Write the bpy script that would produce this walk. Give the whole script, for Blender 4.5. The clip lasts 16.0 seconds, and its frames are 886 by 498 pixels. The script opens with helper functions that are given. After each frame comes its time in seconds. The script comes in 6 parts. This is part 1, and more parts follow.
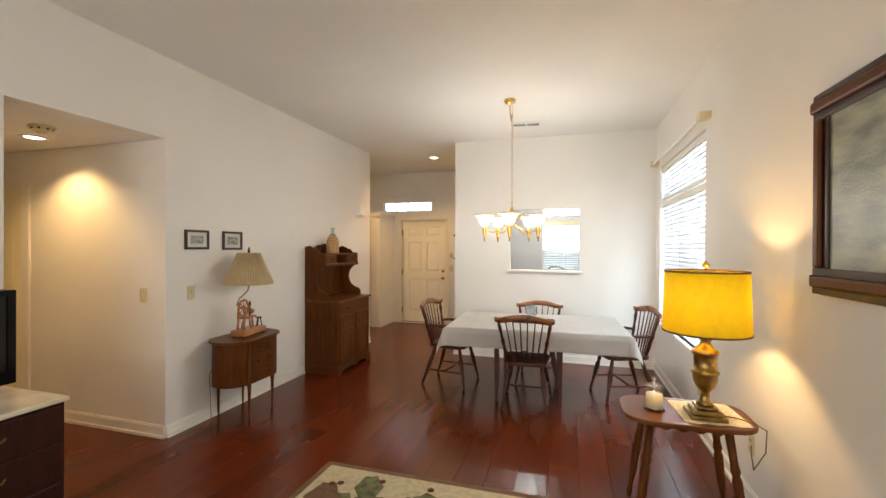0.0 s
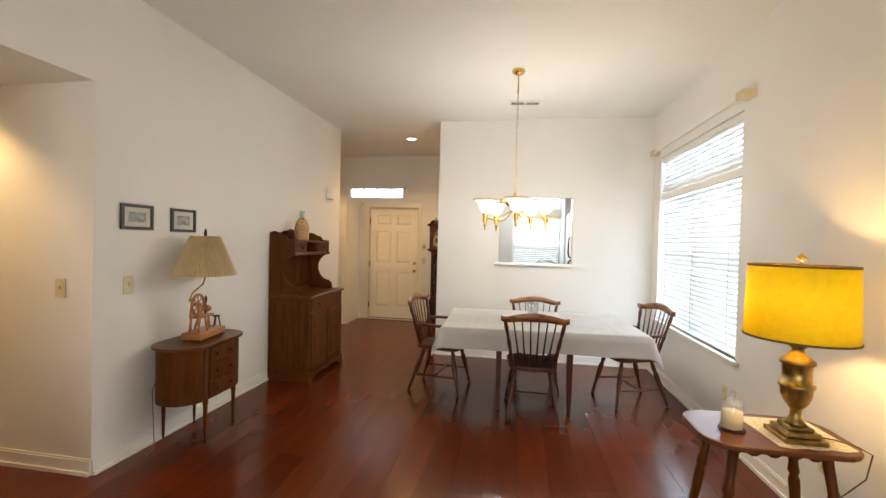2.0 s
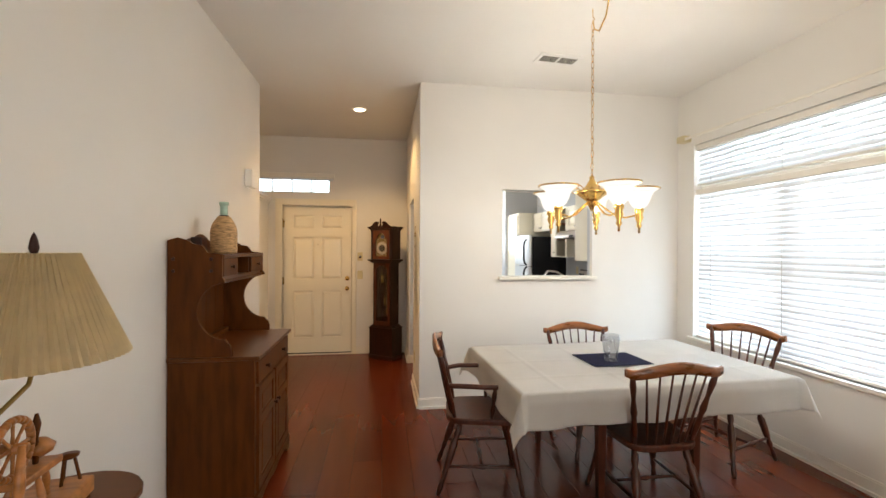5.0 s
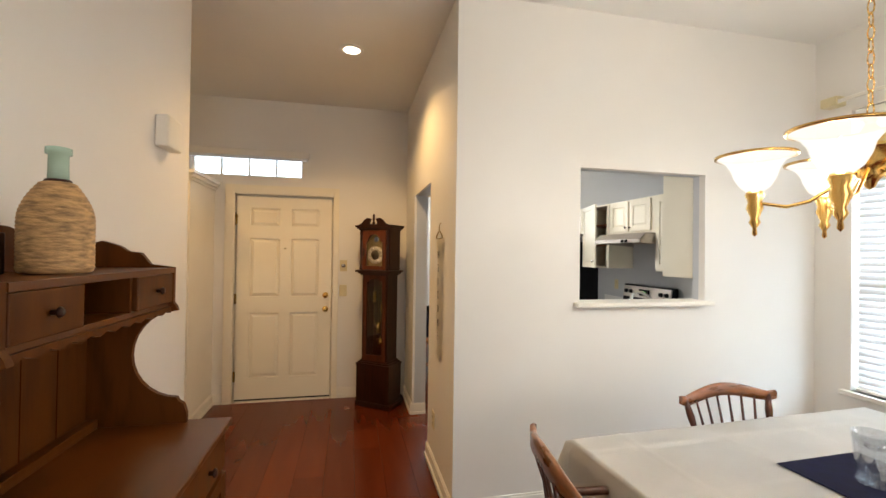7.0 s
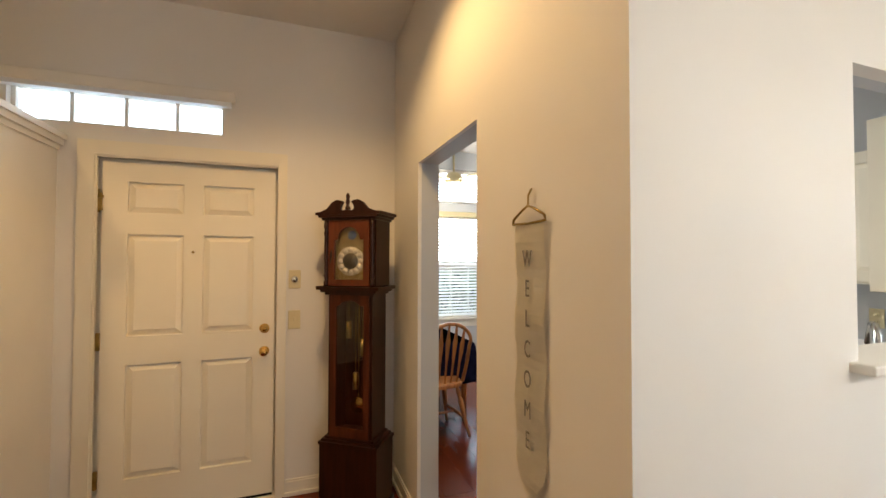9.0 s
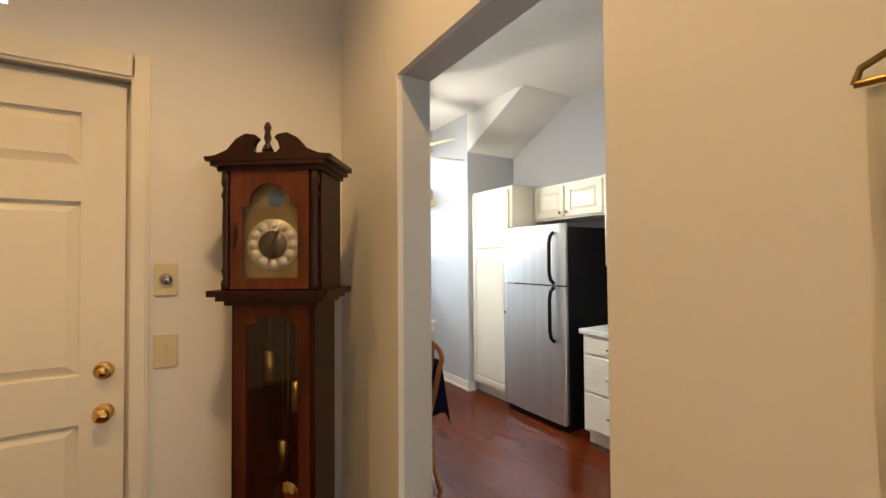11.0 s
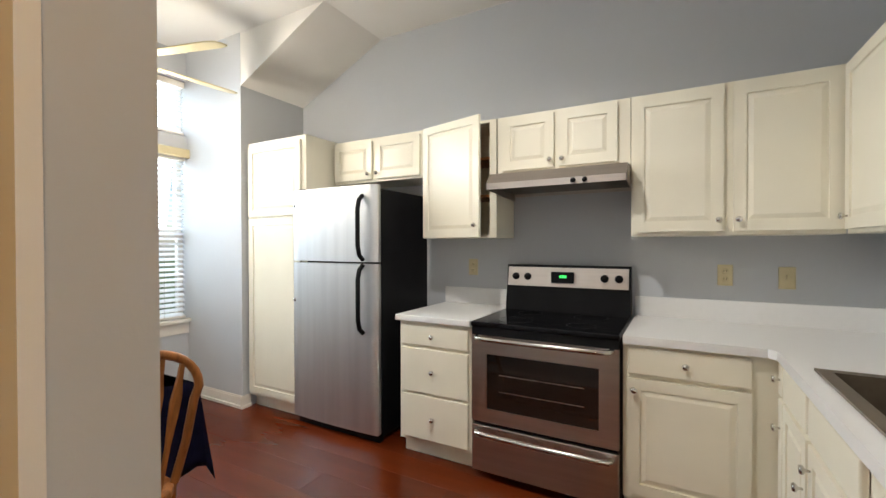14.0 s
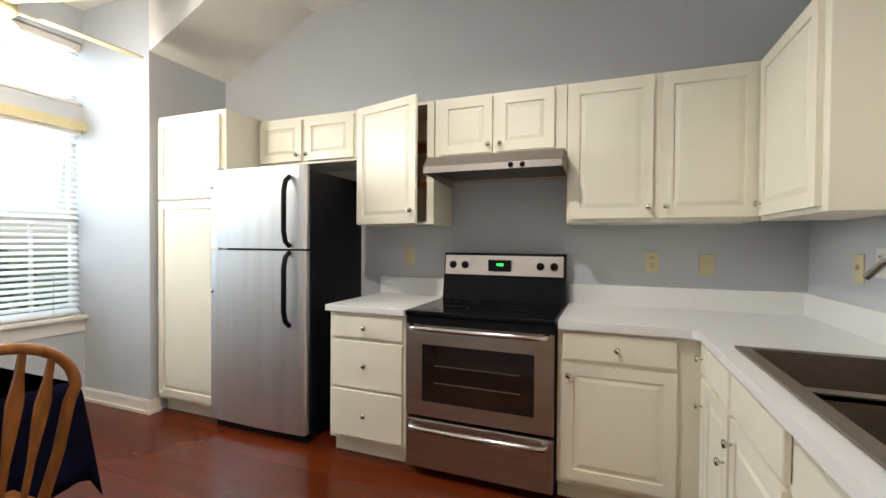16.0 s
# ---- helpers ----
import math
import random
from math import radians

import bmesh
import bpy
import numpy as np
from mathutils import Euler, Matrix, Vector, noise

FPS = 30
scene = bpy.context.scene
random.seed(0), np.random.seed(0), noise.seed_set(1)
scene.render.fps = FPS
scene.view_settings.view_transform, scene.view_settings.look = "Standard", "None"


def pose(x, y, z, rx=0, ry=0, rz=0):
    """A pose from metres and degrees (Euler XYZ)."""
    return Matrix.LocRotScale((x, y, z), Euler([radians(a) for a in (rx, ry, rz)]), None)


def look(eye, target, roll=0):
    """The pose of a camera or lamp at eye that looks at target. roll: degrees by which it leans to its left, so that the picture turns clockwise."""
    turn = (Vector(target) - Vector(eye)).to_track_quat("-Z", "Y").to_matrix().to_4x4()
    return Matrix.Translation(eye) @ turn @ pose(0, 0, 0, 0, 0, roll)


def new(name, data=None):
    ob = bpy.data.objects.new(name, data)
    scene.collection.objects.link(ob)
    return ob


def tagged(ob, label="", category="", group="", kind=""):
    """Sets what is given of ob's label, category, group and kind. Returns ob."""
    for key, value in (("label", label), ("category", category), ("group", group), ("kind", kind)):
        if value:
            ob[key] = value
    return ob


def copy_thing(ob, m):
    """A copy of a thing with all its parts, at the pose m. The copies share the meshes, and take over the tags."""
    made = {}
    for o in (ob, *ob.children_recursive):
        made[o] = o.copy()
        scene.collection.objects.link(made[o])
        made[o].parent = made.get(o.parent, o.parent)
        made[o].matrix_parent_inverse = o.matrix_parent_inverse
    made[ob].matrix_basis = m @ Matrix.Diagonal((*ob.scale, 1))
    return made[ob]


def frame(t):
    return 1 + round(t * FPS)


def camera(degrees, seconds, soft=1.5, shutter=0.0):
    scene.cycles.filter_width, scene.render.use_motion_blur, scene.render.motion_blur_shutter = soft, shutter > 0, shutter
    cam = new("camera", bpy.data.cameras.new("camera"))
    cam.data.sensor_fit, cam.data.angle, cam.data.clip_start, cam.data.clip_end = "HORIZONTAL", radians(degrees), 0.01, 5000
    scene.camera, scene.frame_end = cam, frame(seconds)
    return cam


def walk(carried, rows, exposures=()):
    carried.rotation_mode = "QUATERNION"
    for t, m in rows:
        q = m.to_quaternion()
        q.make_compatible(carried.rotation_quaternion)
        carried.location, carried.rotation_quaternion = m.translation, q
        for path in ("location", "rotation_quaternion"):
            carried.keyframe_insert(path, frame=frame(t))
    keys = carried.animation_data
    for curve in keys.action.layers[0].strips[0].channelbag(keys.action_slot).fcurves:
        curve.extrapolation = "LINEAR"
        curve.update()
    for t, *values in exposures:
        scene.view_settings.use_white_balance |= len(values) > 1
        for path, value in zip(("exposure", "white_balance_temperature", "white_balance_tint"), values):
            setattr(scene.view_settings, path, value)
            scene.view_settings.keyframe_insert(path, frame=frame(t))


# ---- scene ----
cam = camera(92.5, 16.0)
METRES, EYE, TILT, LEAN, TURN = 8.0, 1.5, 0.0, 0.0, 16.7
ROWS = [
    (0.0, 0.0018, 0.0011, 0.0, -0.12, -0.2, -0.23),
    (0.5, -0.0031, 0.0086, -0.0013, -1.26, -0.44, -0.51),
    (1.0, -0.0148, 0.0237, -0.004, -2.88, -0.64, -0.95),
    (1.5, -0.0305, 0.0462, -0.0063, -4.88, -0.94, -1.18),
    (2.0, -0.0502, 0.073, -0.0068, -7.02, -0.97, -1.43),
    (2.5, -0.0753, 0.1029, -0.0072, -9.41, -0.86, -1.7),
    (3.0, -0.0991, 0.1351, -0.0073, -11.26, -0.55, -1.52),
    (3.5, -0.1193, 0.1727, -0.0069, -14.03, -0.15, -1.16),
    (6.0, -0.1522, 0.3925, -0.0026, -28.89, 0.08, -0.34),
    (6.5, -0.1424, 0.441, -0.0016, -29.11, 0.36, -0.43),
    (7.0, -0.1289, 0.492, -0.0014, -29.1, 0.55, -0.8),
    (7.5, -0.1149, 0.5432, 0.0012, -29.68, 1.18, -0.61),
    (8.0, -0.1028, 0.594, 0.0016, -30.63, 1.69, -0.46),
    (8.5, -0.0946, 0.6452, 0.0, -33.42, 1.55, -0.35),
    (11.0, -0.0342, 0.8102, -0.0108, -48.07, 1.25, 0.43),
    (11.5, -0.0204, 0.8287, -0.0099, -51.66, 1.56, 0.06),
    (12.0, -0.009, 0.8465, -0.0087, -56.91, 1.71, -0.48),
    (12.5, 0.0052, 0.86, -0.0115, -62.28, 1.44, -0.5),
    (13.0, 0.0195, 0.8717, -0.0161, -67.92, 0.65, -0.44),
    (13.5, 0.0335, 0.8766, -0.0212, -73.51, -0.02, -0.27),
    (14.0, 0.0439, 0.8795, -0.0255, -77.55, -0.56, 0.14),
    (14.5, 0.0511, 0.8785, -0.0307, -79.71, -0.45, 0.19),
    (15.0, 0.0551, 0.8786, -0.0325, -82.19, -0.5, 0.01),
    (15.5, 0.057, 0.8788, -0.0334, -84.2, -0.7, -0.23),
    (16.0, 0.0581, 0.8784, -0.0338, -85.61, -0.87, -0.4),
]
walk(cam, [(t, pose(0, 0, EYE, TILT, LEAN, TURN) @ pose(METRES * x, METRES * y, METRES * z, 90 + pitch, roll, yaw)) for t, x, y, z, yaw, pitch, roll in ROWS])

# ---- light ----
world = bpy.data.worlds.new("sky")
scene.world = world
world.use_nodes = True
wn = world.node_tree
sky = wn.nodes.new("ShaderNodeTexSky")
sky.sky_type = 'NISHITA'
sky.sun_disc = False
sky.sun_elevation = radians(55)
sky.sun_rotation = radians(215)
wn.nodes["Background"].inputs["Strength"].default_value = 0.12
wn.links.new(sky.outputs[0], wn.nodes["Background"].inputs["Color"])


def lamp(name, kind, place, target, energy, colour, **more):
    data = bpy.data.lights.new(name, kind)
    data.energy, data.color = energy, colour
    ob = new(name, data)
    ob.matrix_world = look(place, target)
    if kind == 'AREA':
        data.shape, data.size, data.size_y = 'RECTANGLE', more["size"][0], more["size"][1]
    elif kind == 'SUN':
        data.angle = radians(0.5)
    else:
        data.shadow_soft_size = more.get("radius", 0.03)
        if kind == 'SPOT':
            data.spot_size, data.spot_blend = radians(more["cone"]), 0.6
    return ob


WARM, WHITE, DAY = (1.0, 0.62, 0.25), (1.0, 0.94, 0.84), (0.72, 0.87, 1.0)
lamp("sun", 'SUN', (-4, -6, 12), (0, 0, 0), 3.0, (1.0, 0.95, 0.87))
# sky light in the openings of the windows
lamp("daylight_dining", 'AREA', (1.36, 4.69, 1.55), (0, 4.69, 1.75), 168, DAY, size=(1.9, 2.0))
lamp("daylight_kitchen", 'AREA', (-0.1, 10.98, 2.1), (-0.1, 8, 1.5), 80, DAY, size=(1.3, 1.5))
lamp("daylight_transom", 'AREA', (-3.1, 8.25, 2.35), (-3.1, 7, 2.2), 6, DAY, size=(1.2, 0.3))
# added fill against the windowless back wall, lights the room from behind
lamp("fill_living", 'AREA', (-0.9, -2.38, 1.4), (-0.9, 3, 1.4), 76, (1, 0.97, 0.93), size=(2.6, 1.9))
# lamps of the place, and two downlights added out of view
lamp("bulb_table_lamp", 'POINT', (0.71, 2.58, 1.21), (0.71, 2.58, 0), 20, WARM, radius=0.035)
lamp("bulb_foyer", 'SPOT', (-2.127, 6.664, 2.93), (-2.127, 6.664, 0), 62, WARM, cone=140, radius=0.05)
# added fill for the unseen side wing, no such downlight known
lamp("fill_foyer_side", 'SPOT', (-3.7, 6.5, 2.93), (-3.7, 6.5, 0), 56, WARM, cone=140, radius=0.05)
lamp("bulb_hall", 'SPOT', (-3.95, 2.25, 2.32), (-3.95, 2.35, 0), 55, WARM, cone=125, radius=0.05)
# no ceiling lamp shows here; added to brighten floor, stove and counters evenly
lamp("bulb_kitchen_unseen", 'SPOT', (-0.65, 7.75, 2.93), (-0.65, 7.75, 0), 100, (1.0, 0.96, 0.90), cone=150, radius=0.05)
for k in range(5):
    a = radians(57 + 72 * k)
    lamp("bulb_chandelier", 'POINT', (-0.565 + 0.285 * math.cos(a), 4.46 + 0.285 * math.sin(a), 1.785), (0, 0, 0), 8.5, WHITE, radius=0.03)
lamp("bulb_fan", 'POINT', (-0.42, 9.7, 2.15), (0, 0, 0), 34, (1.0, 0.91, 0.78), radius=0.06)


# ---- materials ----
def mat(name, colour, rough=0.5, metal=0.0, vary=0.08, scale=6.0, bump=0.0, bscale=60.0, stretch=(1, 1, 1), island=0.0, coat=0.0, colour2=None, through_light=0.0, glow=0.0, spec=0.5):
    m = bpy.data.materials.new(name)
    m.use_nodes = True
    nt = m.node_tree
    b = nt.nodes["Principled BSDF"]
    b.inputs["Roughness"].default_value = rough
    b.inputs["Metallic"].default_value = metal
    b.inputs["Coat Weight"].default_value = coat
    b.inputs["Coat Roughness"].default_value = 0.12
    b.inputs["Specular IOR Level"].default_value = spec
    tc = nt.nodes.new("ShaderNodeTexCoord")
    mp = nt.nodes.new("ShaderNodeMapping")
    mp.inputs["Scale"].default_value = stretch
    nt.links.new(tc.outputs["Object"], mp.inputs["Vector"])
    n1 = nt.nodes.new("ShaderNodeTexNoise")
    n1.inputs["Scale"].default_value, n1.inputs["Detail"].default_value = scale, 6
    nt.links.new(mp.outputs[0], n1.inputs["Vector"])
    ramp = nt.nodes.new("ShaderNodeValToRGB")
    c2 = colour2 or tuple(c * (1 - 2.5 * vary) for c in colour)
    ramp.color_ramp.elements[0].color = (*[max(0, c) for c in c2], 1)
    ramp.color_ramp.elements[1].color = (*[min(1, c * (1 + vary)) for c in colour], 1)
    ramp.color_ramp.elements[0].position, ramp.color_ramp.elements[1].position = 0.3, 0.62
    nt.links.new(n1.outputs["Fac"], ramp.inputs["Fac"])
    out = ramp.outputs["Color"]
    if island:
        info = nt.nodes.new("ShaderNodeObjectInfo")
        hsv = nt.nodes.new("ShaderNodeHueSaturation")
        rng = nt.nodes.new("ShaderNodeMapRange")
        rng.inputs["To Min"].default_value, rng.inputs["To Max"].default_value = 1 - island, 1 + island
        nt.links.new(info.outputs["Random"], rng.inputs["Value"])
        nt.links.new(rng.outputs[0], hsv.inputs["Value"])
        nt.links.new(out, hsv.inputs["Color"])
        out = hsv.outputs["Color"]
    nt.links.new(out, b.inputs["Base Color"])
    n2 = nt.nodes.new("ShaderNodeTexNoise")
    n2.inputs["Scale"].default_value, n2.inputs["Detail"].default_value = bscale, 3
    nt.links.new(mp.outputs[0], n2.inputs["Vector"])
    if bump:
        bp = nt.nodes.new("ShaderNodeBump")
        bp.inputs["Strength"].default_value, bp.inputs["Distance"].default_value = bump, 0.004
        nt.links.new(n2.outputs["Fac"], bp.inputs["Height"])
        nt.links.new(bp.outputs[0], b.inputs["Normal"])
    rr = nt.nodes.new("ShaderNodeMapRange")
    rr.inputs["To Min"].default_value, rr.inputs["To Max"].default_value = rough * 0.85, min(1, rough * 1.15)
    nt.links.new(n1.outputs["Fac"], rr.inputs["Value"])
    if rough > 0.25:
        nt.links.new(rr.outputs[0], b.inputs["Roughness"])
    if through_light:
        tr = nt.nodes.new("ShaderNodeBsdfTranslucent")
        nt.links.new(out, tr.inputs["Color"])
        mix = nt.nodes.new("ShaderNodeMixShader")
        mix.inputs[0].default_value = through_light
        nt.links.new(b.outputs[0], mix.inputs[1])
        nt.links.new(tr.outputs[0], mix.inputs[2])
        nt.links.new(mix.outputs[0], nt.nodes["Material Output"].inputs["Surface"])
    if glow:
        b.inputs["Emission Color"].default_value = (*colour, 1)
        b.inputs["Emission Strength"].default_value = glow
    return m


def glass(name, colour=(1, 1, 1), rough=0.0, clear=1.0):
    m = bpy.data.materials.new(name)
    m.use_nodes = True
    nt = m.node_tree
    b = nt.nodes["Principled BSDF"]
    b.inputs["Base Color"].default_value = (*colour, 1)
    b.inputs["Roughness"].default_value = rough
    b.inputs["Transmission Weight"].default_value = clear
    b.inputs["IOR"].default_value = 1.45
    return m


def thin_glass(name, gloss, rough=0.03, tint=(1, 1, 1)):
    m = bpy.data.materials.new(name)
    m.use_nodes = True
    nt = m.node_tree
    clear = nt.nodes.new("ShaderNodeBsdfTransparent")
    clear.inputs["Color"].default_value = (*tint, 1)
    shine = nt.nodes.new("ShaderNodeBsdfGlossy")
    shine.inputs["Roughness"].default_value = rough
    mix = nt.nodes.new("ShaderNodeMixShader")
    mix.inputs[0].default_value = gloss
    nt.links.new(clear.outputs[0], mix.inputs[1])
    nt.links.new(shine.outputs[0], mix.inputs[2])
    nt.links.new(mix.outputs[0], nt.nodes["Material Output"].inputs["Surface"])
    return m


M_WALL = mat("cream_wall_paint", (0.80, 0.772, 0.722), 0.7, vary=0.012, scale=1.2, bump=0.06, bscale=160)
M_CEIL = mat("ceiling_paint", (0.80, 0.775, 0.73), 0.85, vary=0.012, scale=1.0, bump=0.12, bscale=120)
M_GREY = mat("grey_blue_paint", (0.54, 0.555, 0.575), 0.65, vary=0.012, scale=1.2, bump=0.06, bscale=160)
M_TRIM = mat("white_trim_paint", (0.82, 0.78, 0.70), 0.35, vary=0.015, scale=3)
M_DOOR = mat("cream_door_paint", (0.82, 0.76, 0.62), 0.4, vary=0.012, scale=2, bump=0.03, bscale=80)
M_YDOOR = mat("yellow_cream_paint", (0.82, 0.74, 0.50), 0.4, vary=0.012, scale=2)
M_CAB = mat("cabinet_enamel", (0.85, 0.80, 0.655), 0.3, vary=0.015, scale=3, bump=0.02, bscale=60)
M_LAM = mat("white_laminate", (0.80, 0.79, 0.77), 0.3, vary=0.006, scale=40)
M_FLOOR = mat("cherry_plank", (0.112, 0.0185, 0.0042), 0.22, vary=0.05, scale=2.4, stretch=(5, 0.5, 4), island=0.18, coat=0.0, spec=0.28)
M_SUB = mat("floor_joint", (0.05, 0.014, 0.008), 0.6, vary=0.05)
M_OAK = mat("brown_maple", (0.100, 0.030, 0.0045), 0.40, vary=0.12, scale=5, bump=0.02, bscale=14, stretch=(5, 5, 0.8), coat=0.0, spec=0.15)
M_OAKH = mat("brown_maple_flat", (0.112, 0.034, 0.0055), 0.30, vary=0.05, scale=4, stretch=(0.8, 6, 4), coat=0.0, spec=0.34)
M_MAHOG = mat("red_mahogany", (0.075, 0.018, 0.006), 0.38, vary=0.2, scale=5, bump=0.02, bscale=14, stretch=(6, 6, 0.7), spec=0.3)
M_DARK = mat("dark_walnut", (0.030, 0.007, 0.003), 0.36, vary=0.2, scale=6, bump=0.02, bscale=14, stretch=(6, 6, 0.8), spec=0.35)
M_CLOCKD = mat("clock_door_cherry", (0.125, 0.027, 0.0075), 0.3, vary=0.18, scale=6, stretch=(6, 6, 0.8), coat=0.25)
M_CHAIR = mat("chair_maple", (0.065, 0.016, 0.006), 0.34, vary=0.2, scale=7, stretch=(5, 5, 1), coat=0.05, spec=0.4)
M_RAIL = mat("chair_maple_worn", (0.24, 0.085, 0.026), 0.28, vary=0.2, scale=7, stretch=(1, 5, 5), coat=0.3)
M_HONEY = mat("honey_pine", (0.42, 0.17, 0.045), 0.35, vary=0.15, scale=7, stretch=(1, 5, 5), coat=0.2)
M_GOLDOAK = mat("golden_oak", (0.36, 0.135, 0.035), 0.35, vary=0.18, scale=7, bump=0.04, bscale=25, stretch=(6, 6, 1), coat=0.2)
M_BRASS = mat("polished_brass", (0.80, 0.52, 0.17), 0.2, 1.0, vary=0.05)
M_OLDB = mat("antique_brass", (0.36, 0.25, 0.085), 0.32, 1.0, vary=0.18, scale=18, bump=0.05)
M_CHROME = mat("nickel", (0.62, 0.60, 0.56), 0.18, 1.0, vary=0.04)
M_STEEL = mat("brushed_steel", (0.70, 0.70, 0.70), 0.46, 1.0, vary=0.03, scale=3, bump=0.008, bscale=40, stretch=(6, 6, 0.3))
M_STEELH = mat("brushed_steel_across", (0.56, 0.50, 0.45), 0.34, 1.0, vary=0.04, scale=4, bump=0.01, bscale=60, stretch=(0.4, 8, 8))
M_BLACK = mat("black_plastic", (0.008, 0.008, 0.009), 0.4, vary=0.1, bump=0.02, bscale=200, spec=0.12)
M_GLOSSB = mat("black_ceramic", (0.004, 0.004, 0.005), 0.08, vary=0.1, spec=0.22)
M_OVENG = mat("oven_glass", (0.018, 0.011, 0.008), 0.05, vary=0.1)
M_SINK = mat("composite_sink", (0.13, 0.10, 0.07), 0.32, vary=0.05, scale=30)
M_IVORY = mat("ivory_plastic", (0.66, 0.57, 0.34), 0.4, vary=0.03)
M_WHITEP = mat("white_plastic", (0.78, 0.76, 0.72), 0.4, vary=0.02)
M_LINEN = mat("linen_cloth", (0.88, 0.86, 0.82), 0.9, vary=0.015, scale=5, bump=0.08, bscale=240)
M_NAVY = mat("navy_cloth", (0.010, 0.010, 0.034), 0.8, vary=0.15, scale=20, bump=0.1, bscale=240, spec=0.1)
M_LACE = mat("cream_lace", (0.74, 0.66, 0.48), 0.9, vary=0.14, scale=90, bump=0.4, bscale=220)
M_SHADEY = mat("yellow_shade_fabric", (0.93, 0.80, 0.03), 0.8, vary=0.02, scale=30, through_light=0.42)
M_SHADET = mat("dark_shade_trim", (0.16, 0.09, 0.02), 0.7, vary=0.1)
M_PLEAT = mat("cream_pleated_fabric", (0.82, 0.71, 0.48), 0.85, vary=0.03, scale=20, through_light=0.4)
M_WICKER = mat("woven_wicker", (0.50, 0.30, 0.13), 0.7, vary=0.22, scale=30, bump=0.9, bscale=50, stretch=(1, 1, 4))
M_BOTTLE = mat("green_bottle_glass", (0.42, 0.58, 0.47), 0.1, vary=0.05)
M_GLASS = thin_glass("clear_glass", 0.06)
M_PANE = glass("window_pane")
M_CRYSTAL = thin_glass("cut_crystal", 0.24, 0.06, (0.93, 0.95, 0.97))
M_WAX = mat("candle_wax", (0.85, 0.76, 0.52), 0.5, vary=0.02, through_light=0.3)
M_BLIND = mat("blind_slat", (0.84, 0.86, 0.88), 0.45, vary=0.01, through_light=0.13)
M_FROST = mat("frosted_lamp_glass", (1.0, 0.93, 0.82), 0.3, vary=0.01, glow=2.2, through_light=0.6)
M_BELL = thin_glass("clear_lamp_glass", 0.5, 0.1)
bell_glow = M_BELL.node_tree.nodes.new("ShaderNodeEmission")
bell_glow.inputs["Color"].default_value, bell_glow.inputs["Strength"].default_value = (1.0, 0.95, 0.86, 1), 1.3
bell_mix = [q for q in M_BELL.node_tree.nodes if q.type == 'MIX_SHADER'][0]
M_BELL.node_tree.links.new(bell_glow.outputs[0], bell_mix.inputs[2])
M_BULB = mat("lit_lamp_lens", (1.0, 0.86, 0.62), 0.4, vary=0.01, glow=9.0)
M_PAPER = mat("print_paper", (0.62, 0.58, 0.50), 0.7, vary=0.03)
M_PRINT = mat("grey_engraving", (0.30, 0.29, 0.27), 0.7, vary=0.35, scale=40, colour2=(0.08, 0.08, 0.08))
M_CANVAS = mat("grey_green_painting", (0.27, 0.275, 0.20), 0.35, vary=0.2, scale=5, bump=0.3, bscale=60, stretch=(1, 1, 3), colour2=(0.10, 0.12, 0.10))
M_FRAME = mat("black_frame", (0.014, 0.010, 0.008), 0.35, vary=0.15)
M_DIAL = mat("silver_dial", (0.62, 0.56, 0.42), 0.35, 0.6, vary=0.06, scale=20)
M_DIALG = mat("gilt_dial", (0.30, 0.23, 0.10), 0.4, 0.6, vary=0.15, scale=20)
M_DIALD = mat("dark_dial", (0.10, 0.085, 0.06), 0.4, 0.5, vary=0.15, scale=20)
M_BLUE = mat("moon_dial_blue", (0.11, 0.17, 0.30), 0.4, vary=0.2, scale=20)
M_GREEN = mat("green_display", (0.05, 0.9, 0.15), 0.4, glow=1.5)
M_LETTER = mat("grey_lettering", (0.20, 0.18, 0.15), 0.7)
M_RUG = mat("beige_wool", (0.50, 0.42, 0.26), 0.95, vary=0.08, scale=30, bump=0.6, bscale=300)
M_RUGB = mat("brown_wool", (0.15, 0.075, 0.035), 0.95, vary=0.12, scale=30, bump=0.6, bscale=300)
M_RUGG = mat("olive_wool", (0.13, 0.13, 0.05), 0.95, vary=0.25, scale=20, bump=0.6, bscale=300)
M_RUGR = mat("plum_wool", (0.11, 0.025, 0.025), 0.95, vary=0.2, scale=30, bump=0.6, bscale=300)
M_MARBLE = mat("cream_marble", (0.72, 0.65, 0.50), 0.2, vary=0.08, scale=6)
M_SCREEN = mat("dark_screen", (0.006, 0.006, 0.007), 0.12, vary=0.1)
M_LEAF = mat("hedge_leaves", (0.055, 0.11, 0.045), 0.7, vary=0.3, scale=4)
M_GRASS = mat("lawn", (0.10, 0.16, 0.05), 0.9, vary=0.25, scale=3)
M_FENCE = mat("white_fence", (0.75, 0.75, 0.74), 0.5, vary=0.02)
M_SCROLL = mat("cream_banner_cloth", (0.84, 0.80, 0.70), 0.9, vary=0.02, scale=6, bump=0.05, bscale=240)


# ---- building helpers ----
def box(bm, x0, y0, z0, x1, y1, z1, bevel=0.0):
    r = bmesh.ops.create_cube(bm, size=1)
    bmesh.ops.transform(bm, matrix=Matrix.Translation(((x0 + x1) / 2, (y0 + y1) / 2, (z0 + z1) / 2)) @ Matrix.Diagonal((abs(x1 - x0), abs(y1 - y0), abs(z1 - z0), 1)), verts=r["verts"])
    if bevel:
        edges = list({e for v in r["verts"] for e in v.link_edges})
        bmesh.ops.bevel(bm, geom=edges, offset=bevel, segments=2, affect='EDGES', profile=0.5)
    return bm


